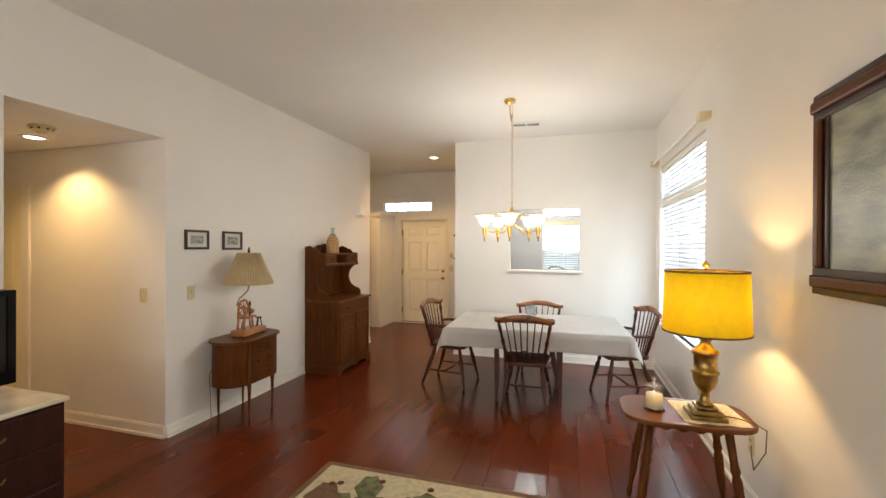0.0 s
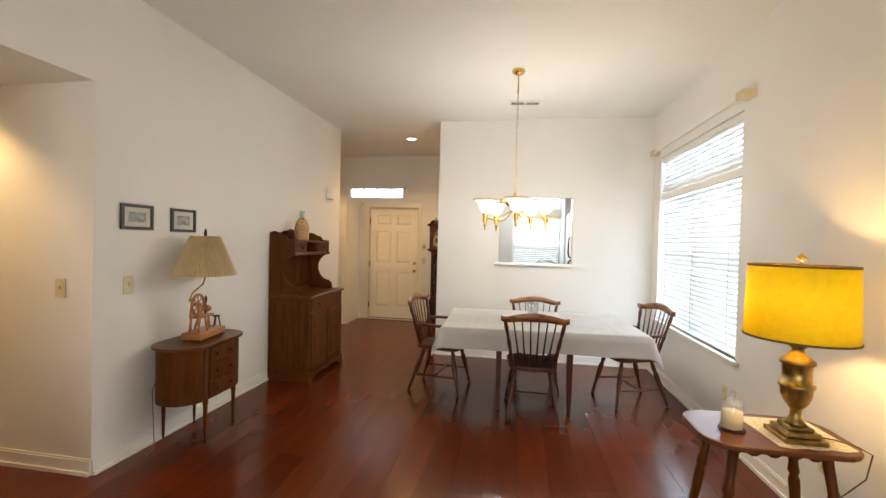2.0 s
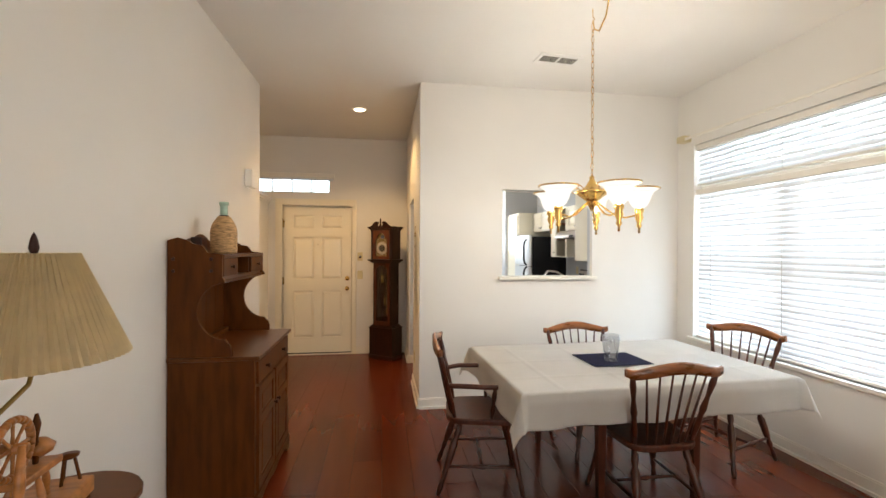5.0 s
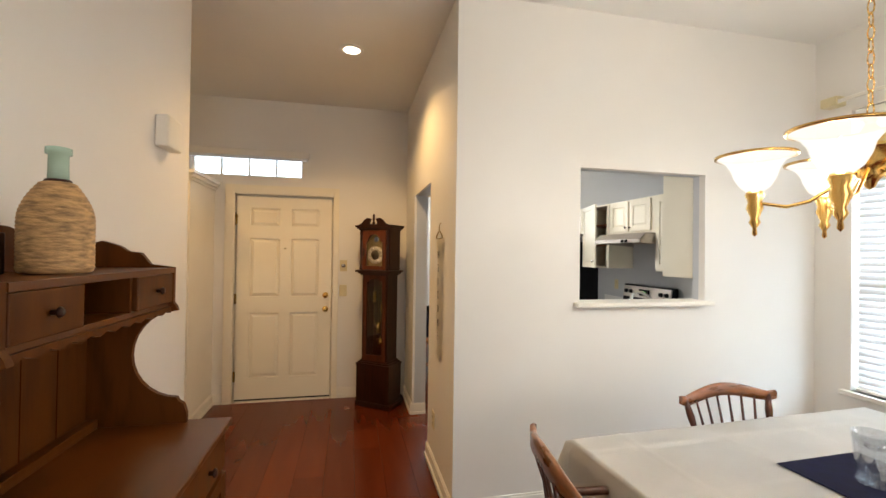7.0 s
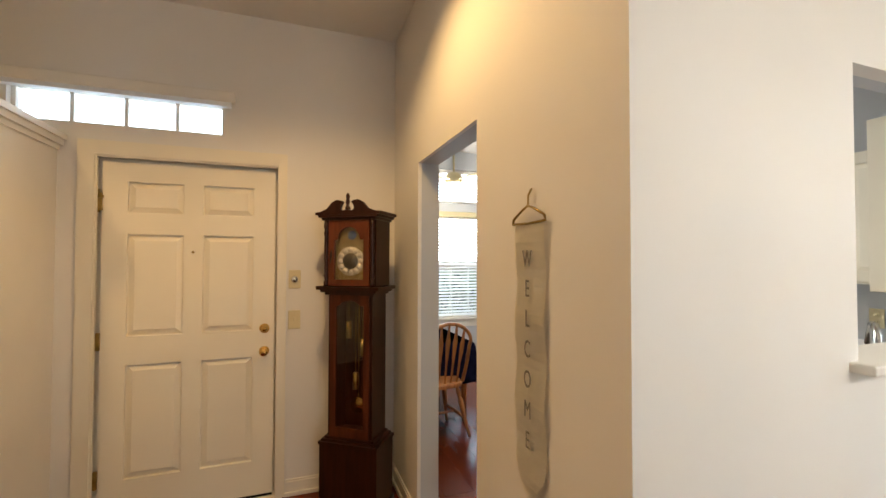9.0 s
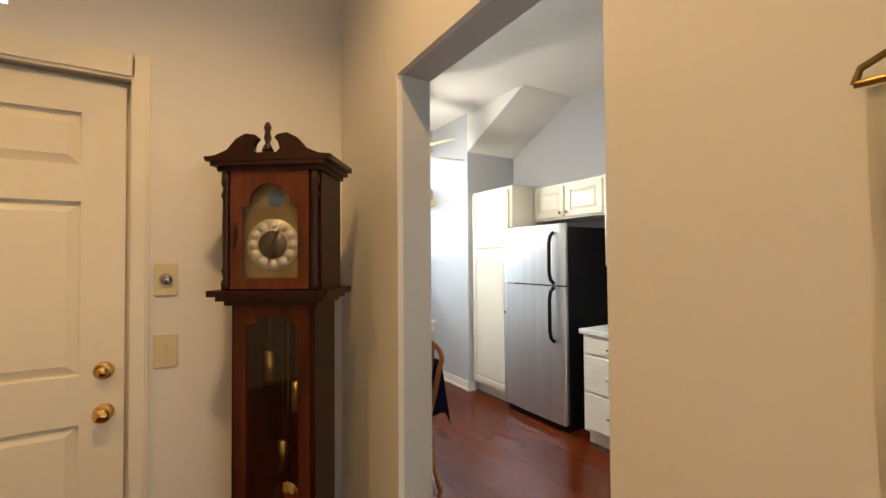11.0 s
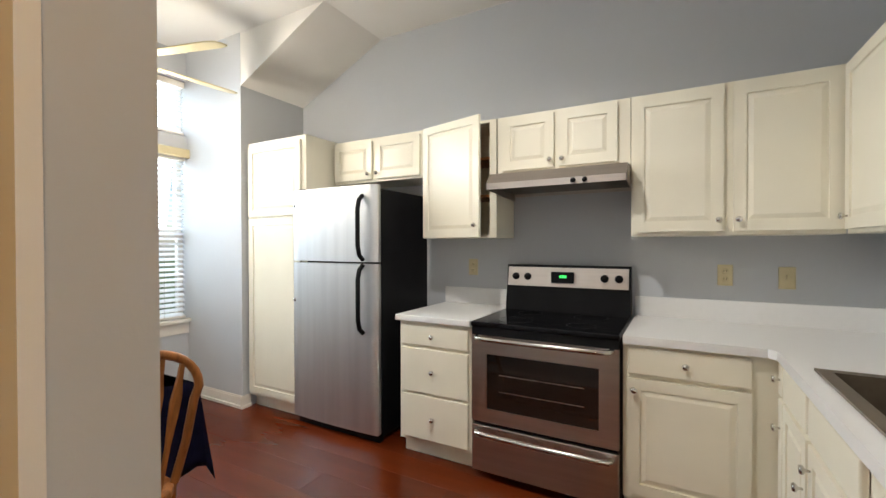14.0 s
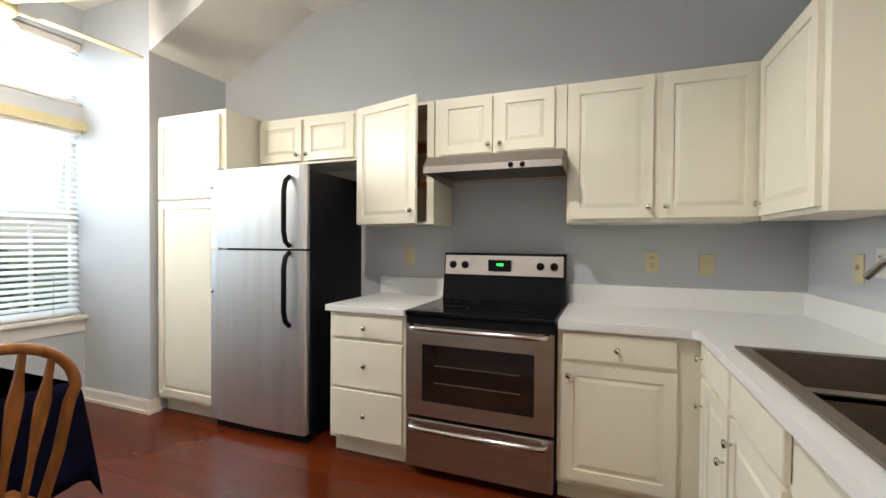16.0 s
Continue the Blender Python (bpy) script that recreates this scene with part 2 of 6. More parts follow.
def B(x0, y0, z0, x1, y1, z1, bevel=0.0):
    return box(bmesh.new(), x0, y0, z0, x1, y1, z1, bevel)


def lathe(bm, profile, seg=20, at=(0, 0, 0), tilt=None):
    rings = []
    for r, z in profile:
        ring = []
        for k in range(seg):
            a = 2 * math.pi * k / seg
            v = Vector((r * math.cos(a), r * math.sin(a), z))
            ring.append(bm.verts.new((tilt @ v if tilt else v) + Vector(at)))
        rings.append(ring)
    for a, b in zip(rings, rings[1:]):
        for k in range(seg):
            bm.faces.new((a[k], a[(k + 1) % seg], b[(k + 1) % seg], b[k]))
    for ring, flip in () if profile[0] == profile[-1] else ((rings[0], True), (rings[-1], False)):
        if (Vector(ring[0].co) - Vector(ring[seg // 2].co)).length > 0.002:
            bm.faces.new(list(reversed(ring)) if flip else ring)
    for f in bm.faces:
        f.smooth = True
    return bm


def L(profile, seg=20, at=(0, 0, 0), tilt=None):
    return lathe(bmesh.new(), profile, seg, at, tilt)


def tube(bm, p0, p1, radii, seg=8):
    """A turned stick from p0 to p1: radii are (share of the length, radius)."""
    p0, p1 = Vector(p0), Vector(p1)
    d = p1 - p0
    q = Vector((0, 0, 1)).rotation_difference(d).to_matrix()
    return lathe(bm, [(r, s * d.length) for s, r in radii], seg, p0, q)


def T(p0, p1, radii, seg=8):
    if not isinstance(radii, (list, tuple)):
        radii = [(0, radii), (1, radii)]
    return tube(bmesh.new(), p0, p1, radii, seg)


def prism(bm, outline, lo, hi, axis="z"):
    """An outline drawn out along an axis from lo to hi."""
    def at(p, h):
        return {"z": (p[0], p[1], h), "x": (h, p[0], p[1]), "y": (p[0], h, p[1])}[axis]
    low = [bm.verts.new(at(p, lo)) for p in outline]
    top = [bm.verts.new(at(p, hi)) for p in outline]
    n = len(outline)
    bm.faces.new(low), bm.faces.new(top)
    for k in range(n):
        bm.faces.new((low[k], low[(k + 1) % n], top[(k + 1) % n], top[k]))
    bmesh.ops.recalc_face_normals(bm, faces=bm.faces)
    return bm


def P(outline, lo, hi, axis="z", bevel=0.0):
    bm = prism(bmesh.new(), outline, lo, hi, axis)
    if bevel:
        cap = [e for e in bm.edges if len(e.link_faces) == 2 and any(len(f.verts) == len(outline) for f in e.link_faces) and len(outline) != 4 or len(outline) == 4]
        bmesh.ops.bevel(bm, geom=cap, offset=bevel, segments=2, affect='EDGES', profile=0.5)
    return bm


def sweep(points, radius, seg=8):
    """A bent rod through points."""
    bm = bmesh.new()
    rings = []
    pts = [Vector(p) for p in points]
    for k, p in enumerate(pts):
        d = (pts[min(k + 1, len(pts) - 1)] - pts[max(k - 1, 0)]).normalized()
        q = Vector((0, 0, 1)).rotation_difference(d).to_matrix()
        rings.append([bm.verts.new(p + q @ Vector((radius * math.cos(2 * math.pi * j / seg), radius * math.sin(2 * math.pi * j / seg), 0))) for j in range(seg)])
    for a, b in zip(rings, rings[1:]):
        best = min(range(seg), key=lambda s: sum((a[j].co - b[(j + s) % seg].co).length for j in range(seg)))
        for j in range(seg):
            bm.faces.new((a[j], a[(j + 1) % seg], b[(j + 1 + best) % seg], b[(j + best) % seg]))
    bm.faces.new(rings[0]), bm.faces.new(rings[-1])
    bmesh.ops.recalc_face_normals(bm, faces=bm.faces)
    for f in bm.faces:
        f.smooth = len(f.verts) == 4
    sharp_ends(bm)
    return bm


def sharp_ends(bm):
    for e in bm.edges:
        e.smooth = all(f.smooth for f in e.link_faces)


def arc(cx, cy, r, a0, a1, n=8, ry=None):
    ry = ry or r
    return [(cx + r * math.cos(radians(a0 + (a1 - a0) * k / n)), cy + ry * math.sin(radians(a0 + (a1 - a0) * k / n))) for k in range(n + 1)]


def mesh_ob(name, bm, material):
    me = bpy.data.meshes.new(name)
    bm.to_mesh(me)
    bm.free()
    me.materials.append(material)
    return new(name, me)


def part(name, bm, material, parent, label=""):
    ob = mesh_ob(name, bm, material)
    ob.parent = parent
    if label:
        ob["label"] = label
    return ob


def pieces(name, rows, material, parent, label=""):
    for r in rows:
        part(name, B(*r), material, parent, label)


def thing(name, label, category, m=None, group=""):
    ob = new(name)
    ob.empty_display_size = 0.1
    if m is not None:
        ob.matrix_basis = m
    return tagged(ob, label, category, group)


def solid(name, label, category, bm, material, m=None):
    ob = mesh_ob(name, bm, material)
    if m is not None:
        ob.matrix_basis = m
    return tagged(ob, label, category)


def structure(name, bm, material, label=""):
    return tagged(mesh_ob(name, bm, material), label, "", "", "structure")


def boxes(*rows):
    bm = bmesh.new()
    for r in rows:
        box(bm, *r)
    return bm


def field(x0, z0, x1, z1, back, front, slope):
    """A raised panel with sloping margins, front towards -y."""
    bm = bmesh.new()
    a = [bm.verts.new(p) for p in ((x0, back, z0), (x1, back, z0), (x1, back, z1), (x0, back, z1))]
    b = [bm.verts.new(p) for p in ((x0 + slope, front, z0 + slope), (x1 - slope, front, z0 + slope), (x1 - slope, front, z1 - slope), (x0 + slope, front, z1 - slope))]
    bm.faces.new(b)
    for k in range(4):
        bm.faces.new((a[k], a[(k + 1) % 4], b[(k + 1) % 4], b[k]))
    return bm


def leaf(parent, name, w, h, t, holes, material, x=0.0, z=0.0, y=0.0, slope=0.025, label="", bevel=0.003):
    """A framed leaf (door or drawer front) whose front lies at y, with raised panels in its holes (x0, z0, x1, z1)."""
    bm = bmesh.new()
    xs = sorted({0.0, w, *[a for q in holes for a in (q[0], q[2])]})
    zs = sorted({0.0, h, *[a for q in holes for a in (q[1], q[3])]})
    for i in range(len(xs) - 1):
        for j in range(len(zs) - 1):
            cx, cz = (xs[i] + xs[i + 1]) / 2, (zs[j] + zs[j + 1]) / 2
            deep = any(q[0] < cx < q[2] and q[1] < cz < q[3] for q in holes)
            box(bm, x + xs[i], y + (t * 0.45 if deep else 0), z + zs[j], x + xs[i + 1], y + t, z + zs[j + 1])
    bmesh.ops.remove_doubles(bm, verts=bm.verts, dist=0.0001)
    seen = {}
    for f in list(bm.faces):
        seen.setdefault(tuple(round(c, 4) for c in f.calc_center_median()), []).append(f)
    bmesh.ops.delete(bm, geom=[f for fs in seen.values() if len(fs) > 1 for f in fs], context='FACES_ONLY')
    ob = part(name, bm, material, parent, label)
    for q in holes:
        part("panel", field(x + q[0] + 0.006, z + q[1] + 0.006, x + q[2] - 0.006, z + q[3] - 0.006, y + t * 0.44, y + t * 0.08, slope), material, ob)
    return ob


KNOB = [(0.004, 0), (0.005, 0.012), (0.013, 0.017), (0.015, 0.022), (0.012, 0.028), (0.0, 0.030)]
OUTW = Euler((radians(90), 0, 0)).to_matrix()


def knob(parent, x, y, z, material, k=1.0, name="knob"):
    return part(name, L([(r * k, h * k) for r, h in KNOB], 12, (x, y, z), OUTW), material, parent)


# ---- structure ----
H = 2.98
structure("floor", B(-5.4, -2.6, -0.12, 1.3, 10.75, -0.009), M_SUB, "dark joints under the cherry planks")
tops = bmesh.new()
box(tops, -5.4, -2.6, H, 1.4, 10.95, H + 0.15)
structure("ceiling", tops, M_CEIL, "smooth off-white painted ceiling")
structure("ceiling_hall", B(-5.2, 1.46, 2.34, -3.155, 2.57, 2.44), M_CEIL, "low off-white hall ceiling")
structure("wall_left", boxes((-3.15, -2.5, 0, -3.012, 1.58, H), (-3.15, 2.57, 0, -3.012, 6.11, H), (-3.15, 1.58, 2.34, -3.012, 2.57, H)), M_WALL, "cream painted wall with a hall opening")
structure("wall_hall", boxes((-5.2, 2.572, 0, -3.152, 2.69, 2.5), (-5.2, 1.46, 0, -3.152, 1.578, 2.5), (-5.32, 1.46, 0, -5.2, 2.69, 2.5)), M_WALL, "cream painted hall walls")
structure("wall_right", boxes((1.04, -2.5, 0, 1.2, 3.82, H), (1.04, 5.58, 0, 1.2, 5.80, H), (1.04, 3.82, 0, 1.2, 5.58, 0.64), (1.04, 3.82, 2.45, 1.2, 5.58, H)), M_WALL, "cream painted window wall")
structure("wall_far", boxes((-1.535, 5.80, 0, -0.76, 5.85, H), (0.135, 5.80, 0, 1.2, 5.85, H), (-0.76, 5.80, 0, 0.135, 5.85, 1.19), (-0.76, 5.80, 2.02, 0.135, 5.85, H)), M_WALL, "cream painted wall with a pass-through")
structure("wall_kitchen_south", boxes((-1.41, 5.85, 0, -0.76, 5.90, H), (0.135, 5.85, 0, 1.2, 5.90, H), (-0.76, 5.85, 0, 0.135, 5.90, 1.19), (-0.76, 5.85, 2.02, 0.135, 5.90, H)), M_GREY, "grey-blue painted kitchen wall")
structure("wall_foyer", boxes((-1.535, 5.85, 0, -1.515, 6.582, H), (-1.535, 7.378, 0, -1.515, 7.95, H), (-1.535, 6.582, 2.016, -1.515, 7.378, H)), M_WALL, "cream painted foyer wall with a cased opening")
structure("wall_kitchen_west", boxes((-1.515, 5.85, 0, -1.41, 6.580, H), (-1.515, 7.380, 0, -1.41, 10.77, H), (-1.515, 6.580, 2.018, -1.41, 7.380, H)), M_GREY, "grey-blue painted kitchen wall")
structure("wall_door", boxes((-5.2, 7.95, 0, -3.62, 8.1, H), (-3.62, 7.95, 0, -3.24, 8.1, 2.215), (-2.26, 7.95, 0, -1.535, 8.1, H), (-3.24, 7.95, 2.05, -2.26, 8.1, 2.215), (-3.62, 7.95, 2.42, -2.26, 8.1, H), (-2.59, 7.95, 2.215, -2.26, 8.1, 2.42)), M_WALL, "cream painted front wall with a transom window")
structure("wall_closet", boxes((-3.52, 7.30, 0, -3.40, 7.95, 2.11), (-5.2, 7.30, 2.03, -3.52, 7.42, 2.11), (-5.2, 7.30, 0, -4.42, 7.42, 2.03)), M_TRIM, "cream painted low closet wall")
structure("ceiling_closet", B(-5.2, 7.30, 2.11, -3.40, 7.95, 2.14), M_TRIM, "flat closet top")
structure("wall_back", B(-3.15, -2.62, 0, 1.2, -2.5, H), M_WALL, "cream painted wall")
structure("wall_west", boxes((-5.32, 2.69, 0, -5.2, 8.1, H), (-5.2, 2.69, 2.34, -3.15, 2.70, H)), M_WALL, "cream painted wall")
structure("wall_kitchen_east", B(1.12, 5.90, 0, 1.27, 9.88, H), M_GREY, "grey-blue painted kitchen wall")
structure("wall_nook", B(0.478, 9.88, 0, 1.27, 10.62, H), M_GREY, "grey-blue painted wall return")
# cream instead of grey-blue here puts the warm light from below into the colour
structure("wall_soffit", P([(8.98, H - 0.002), (9.878, 2.56), (9.878, H - 0.002)], 0.478, 1.12, "x"), M_WALL, "sloping soffit, cream tone takes in the warm light")
structure("wall_window", boxes((-1.41, 10.62, 0, -0.62, 10.77, H), (0.48, 10.62, 0, 1.27, 10.77, H), (-0.62, 10.62, 0, 0.48, 10.77, 0.66), (-0.62, 10.62, 2.13, 0.48, 10.77, 2.25), (-0.62, 10.62, 2.73, 0.48, 10.77, H)), M_GREY, "grey-blue painted window wall")

# skirting boards
def skirting(x0, y0, x1, y1, nx, ny):
    bm = bmesh.new()
    d, e = 0.014, 0.026
    for z0, z1, t in ((0, 0.022, e), (0.022, 0.085, d), (0.085, 0.096, d * 0.6)):
        box(bm, min(x0, x1, x0 + nx * t), min(y0, y1, y0 + ny * t), z0, max(x0, x1, x0 + nx * t), max(y0, y1, y0 + ny * t), z1)
    structure("baseboard", bm, M_TRIM, "white painted baseboard")


for row in ((-3.012, -2.5, -3.012, 1.58, 1, 0), (-3.012, 2.57, -3.012, 6.11, 1, 0), (-4.55, 2.572, -3.012, 2.572, 0, -1), (1.04, -2.5, 1.04, 5.80, -1, 0), (-1.535, 5.80, 1.04, 5.80, 0, -1),
            (-1.535, 5.80, -1.535, 6.582, -1, 0), (-1.535, 7.378, -1.535, 7.95, -1, 0), (-2.23, 7.95, -1.535, 7.95, 0, -1), (-3.40, 7.95, -3.31, 7.95, 0, -1), (-3.40, 7.30, -3.40, 7.95, 1, 0),
            (0.478, 9.88, 0.478, 10.62, -1, 0), (0.452, 9.88, 0.545, 9.88, 0, -1), (-1.41, 10.62, 0.5, 10.62, 0, -1), (-1.556, 7.378, -1.41, 7.378, 0, -1), (-3.15, 6.11, -3.012, 6.11, 0, 1)):
    skirting(*row)
crown = bmesh.new()
for z0, z1, t in ((2.06, 2.085, 0.012), (2.085, 2.115, 0.03), (2.115, 2.145, 0.045)):
    box(crown, -5.2, 7.30 - t, z0, -3.40 + t, 7.30, z1)
    box(crown, -3.40, 7.30, z0, -3.40 + t, 7.949, z1)
structure("trim", crown, M_TRIM, "white painted crown moulding on the closet")


# ---- windows ----
def blind(name, label, m, w, h, pitch, tilt, headrail):
    """A slatted blind; local x runs along the window, z up from its foot, -y into the room."""
    th = thing(name, label, "blind", m)
    n = int(h / pitch)
    me = None
    for k in range(n):
        z = 0.03 + k * pitch
        if me is None:
            bm = bmesh.new()
            rows = [(-0.024, 0.0), (-0.012, 0.003), (0.0, 0.004), (0.012, 0.003), (0.024, 0.0)]
            ca, sa = math.cos(radians(tilt)), math.sin(radians(tilt))
            vs = [[bm.verts.new((x, a * ca - b * sa, a * sa + b * ca)) for a, b in rows] for x in (0.008, w - 0.008)]
            lo = [[bm.verts.new((x, a * ca - b * sa, a * sa + b * ca - 0.0022)) for a, b in rows] for x in (0.008, w - 0.008)]
            for q in range(4):
                bm.faces.new((vs[0][q], vs[1][q], vs[1][q + 1], vs[0][q + 1]))
                bm.faces.new((lo[0][q], lo[0][q + 1], lo[1][q + 1], lo[1][q]))
            me = bpy.data.meshes.new("slat")
            bm.to_mesh(me)
            bm.free()
            me.materials.append(M_BLIND)
        ob = new("slat", me)
        ob.parent = th
        ob.location = (0, 0, z)
    part("bottom_rail", B(0.005, -0.026, 0, w - 0.005, 0.026, 0.018, 0.003), M_TRIM, th)
    part("headrail", B(0, -0.03, h - 0.05, w, 0.03, h, 0.004), M_TRIM, th)
    for x in (0.18, w / 2, w - 0.18):
        part("cord", T((x, -0.027, 0.01), (x, -0.027, h - 0.04), 0.0016, 5), M_WHITEP, th)
    return th


def sash(parent, x0, z0, x1, z1, y, bars=(), t=0.045):
    pieces("window_frame", [(x0, y - 0.02, z0, x0 + t, y + 0.02, z1), (x1 - t, y - 0.02, z0, x1, y + 0.02, z1), (x0 + t, y - 0.02, z0, x1 - t, y + 0.02, z0 + t), (x0 + t, y - 0.02, z1 - t, x1 - t, y + 0.02, z1)], M_TRIM, parent)
    pane = part("pane", B(x0 + t, y - 0.003, z0 + t, x1 - t, y + 0.003, z1 - t), M_PANE, parent)
    pane.visible_shadow = False
    for kind, v in bars:
        part("muntin", B(v - 0.009, y - 0.012, z0 + t, v + 0.009, y + 0.012, z1 - t) if kind == "v" else B(x0 + t, y - 0.010, v - 0.009, x1 - t, y + 0.010, v + 0.009), M_TRIM, parent)


# dining window, facing into the room along -x; local x runs to world -y
W1 = pose(1.04, 5.58, 0.64, 0, 0, -90)
w = tagged(new("window_1"), "wide white window of two sashes under a transom", "", "", "structure")
w.matrix_basis = W1
sash(w, 0, 0, 0.88, 0.71, 0.11), sash(w, 0.88, 0, 1.76, 0.71, 0.11), sash(w, 0, 0.71, 0.88, 1.41, 0.13), sash(w, 0.88, 0.71, 1.76, 1.41, 0.13), sash(w, 0, 1.46, 1.76, 1.81, 0.12)
part("mullion", B(0, 0.085, 1.39, 1.76, 0.15, 1.47), M_TRIM, w)
part("mullion", B(0.83, 0.085, 0, 0.93, 0.15, 1.39), M_TRIM, w)
part("window_sill", B(-0.05, -0.035, -0.03, 1.81, 0.10, 0.0, 0.005), M_TRIM, w)
blind("window_blind", "white slatted blind half closed in the dining window", W1 @ pose(0.01, 0.045, 0.004), 1.74, 1.385, 0.044, 64, True)
blind("window_blind", "white slatted blind closed in the transom light", W1 @ pose(0.01, 0.045, 1.42), 1.74, 0.385, 0.044, 64, True)
rod = thing("curtain_rod", "thin cream curtain rod with square brackets above the window", "curtain rod")
part("rod", B(0.965, 3.76, 2.50, 0.98, 5.66, 2.525, 0.004), M_TRIM, rod)
for y in (3.72, 5.66):
    part("bracket", B(0.955, y - 0.05, 2.49, 1.04, y + 0.05, 2.55, 0.006), M_IVORY, rod)

# kitchen window; local x along world x
W2 = pose(-0.62, 10.62, 0.66, 0, 0, 0)
w = tagged(new("window_2"), "tall white kitchen window with muntins and a transom", "", "", "structure")
w.matrix_basis = W2
sash(w, 0, 0, 1.10, 0.75, 0.10, [("v", 0.28), ("v", 0.55), ("v", 0.82), ("h", 0.38)])
sash(w, 0, 0.73, 1.10, 1.47, 0.12, [("v", 0.28), ("v", 0.55), ("v", 0.82), ("h", 1.10)])
sash(w, 0, 1.59, 1.10, 2.07, 0.11)
part("window_sill", B(-0.05, -0.05, -0.03, 1.13, 0.09, 0.0, 0.005), M_TRIM, w)
part("apron", B(-0.03, -0.014, -0.13, 1.11, -0.001, -0.03, 0.004), M_TRIM, w)
blind("window_blind", "white slatted blind with its slats open in the kitchen window", W2 @ pose(0.01, 0.04, 0.004), 1.08, 1.42, 0.044, 26, True)
blind("window_blind", "white slatted blind in the kitchen transom", W2 @ pose(0.01, 0.04, 1.60), 1.08, 0.46, 0.044, 30, True)
solid("blind_valance", "cream valance over the kitchen blind", "valance", B(-0.60, 10.575, 2.055, 0.495, 10.619, 2.13, 0.006), M_IVORY)

# transom over the front door
w = tagged(new("window_3"), "narrow transom window over the front door", "", "", "structure")
w.matrix_basis = pose(-3.62, 7.95, 2.215)
sash(w, 0, 0, 1.03, 0.205, 0.06, [("v", 0.26), ("v", 0.515), ("v", 0.77)], 0.02)
val = thing("blind_valance", "cream raised blind with a valance over the transom", "valance")
part("valance", B(-3.68, 7.895, 2.41, -2.53, 7.949, 2.475, 0.006), M_TRIM, val)
part("slat_stack", B(-3.66, 7.90, 2.385, -2.55, 7.945, 2.412), M_BLIND, val)

# pass-through ledge
structure("trim", B(-0.80, 5.745, 1.176, 0.165, 5.935, 1.204, 0.006), M_TRIM, "white painted pass-through ledge")

# front door
d = tagged(new("door_1"), "closed cream six-panel front door with brass knobs", "", "", "structure")
d.matrix_basis = pose(-3.20, 7.965, 0.012)
holes = [(0.12, 1.72, 0.40, 1.90), (0.50, 1.72, 0.78, 1.90), (0.12, 1.02, 0.40, 1.60), (0.50, 1.02, 0.78, 1.60), (0.12, 0.22, 0.40, 0.86), (0.50, 0.22, 0.78, 0.86)]
leaf(d, "door_leaf", 0.90, 2.01, 0.044, holes, M_DOOR, slope=0.03)
for z, m in ((1.03, M_BRASS), (0.89, M_BRASS)):
    part("rose", L([(0.03, 0), (0.03, 0.006), (0.022, 0.012)], 16, (0.845, 0, z), OUTW), m, d)
    knob(d, 0.845, -0.008, z, m, 1.75 if z < 1 else 1.2, "door_knob")
for z in (0.24, 1.0, 1.78):
    part("hinge", B(-0.016, -0.014, z - 0.05, 0.004, 0.0, z + 0.05, 0.002), M_OLDB, d)
# black strip stands for the dark gap under the leaf, in shade
part("gap_shade", B(0.0, -0.006, 0.001, 0.90, -0.0005, 0.014), M_BLACK, d, "black strip as shade in the gap under the door")
part("peephole", L([(0.008, 0), (0.008, 0.004), (0.004, 0.005)], 10, (0.45, 0, 1.50), OUTW), M_OLDB, d)
part("door_guard", boxes((-0.04, -0.02, 1.80, 0.012, -0.012, 1.815), (-0.018, -0.016, 1.72, -0.008, -0.002, 1.85)), M_OLDB, d)
casing = boxes((-3.305, 7.93, 0, -3.215, 7.949, 2.13), (-2.285, 7.93, 0, -2.23, 7.949, 2.13), (-3.215, 7.93, 2.04, -2.285, 7.949, 2.13), (-3.295, 7.922, 0, -3.225, 7.93, 2.12), (-2.28, 7.922, 0, -2.24, 7.93, 2.12), (-3.225, 7.922, 2.05, -2.275, 7.93, 2.12))
structure("trim", casing, M_DOOR, "cream painted door casing")
structure("trim", boxes((-3.24, 8.012, 0.012, -3.17, 8.05, 2.05), (-2.33, 8.012, 0.012, -2.26, 8.05, 2.05), (-3.17, 8.012, 1.99, -2.33, 8.05, 2.05)), M_DOOR, "cream painted door stop")
structure("trim", B(-3.24, 7.93, 0, -2.26, 8.08, 0.012), M_TRIM, "pale metal door threshold")
# closet and hall doors
d = tagged(new("door_2"), "closed pale yellow closet door with a brass knob", "", "", "structure")
d.matrix_basis = pose(-4.40, 7.335, 0.01)
leaf(d, "door_leaf", 0.82, 2.01, 0.04, [(0.1, 1.1, 0.36, 1.85), (0.46, 1.1, 0.72, 1.85), (0.1, 0.2, 0.36, 0.9), (0.46, 0.2, 0.72, 0.9)], M_YDOOR)
knob(d, 0.75, 0, 0.93, M_BRASS, 1.8, "door_knob")
structure("trim", boxes((-3.565, 7.282, 0, -3.425, 7.299, 2.05), (-4.5, 7.282, 2.03, -3.565, 7.299, 2.06), (-3.555, 7.276, 0, -3.44, 7.282, 2.04)), M_TRIM, "cream painted closet door casing")
d = tagged(new("door_3"), "pale yellow hall door in a cream casing", "", "", "structure")
d.matrix_basis = pose(-5.15, 2.556, 0.01)
leaf(d, "door_leaf", 0.50, 2.0, 0.012, [(0.1, 1.1, 0.40, 1.85), (0.1, 0.2, 0.40, 0.9)], M_YDOOR)
structure("trim", B(-4.65, 2.552, 0, -4.56, 2.571, 2.06), M_TRIM, "cream painted hall door casing")


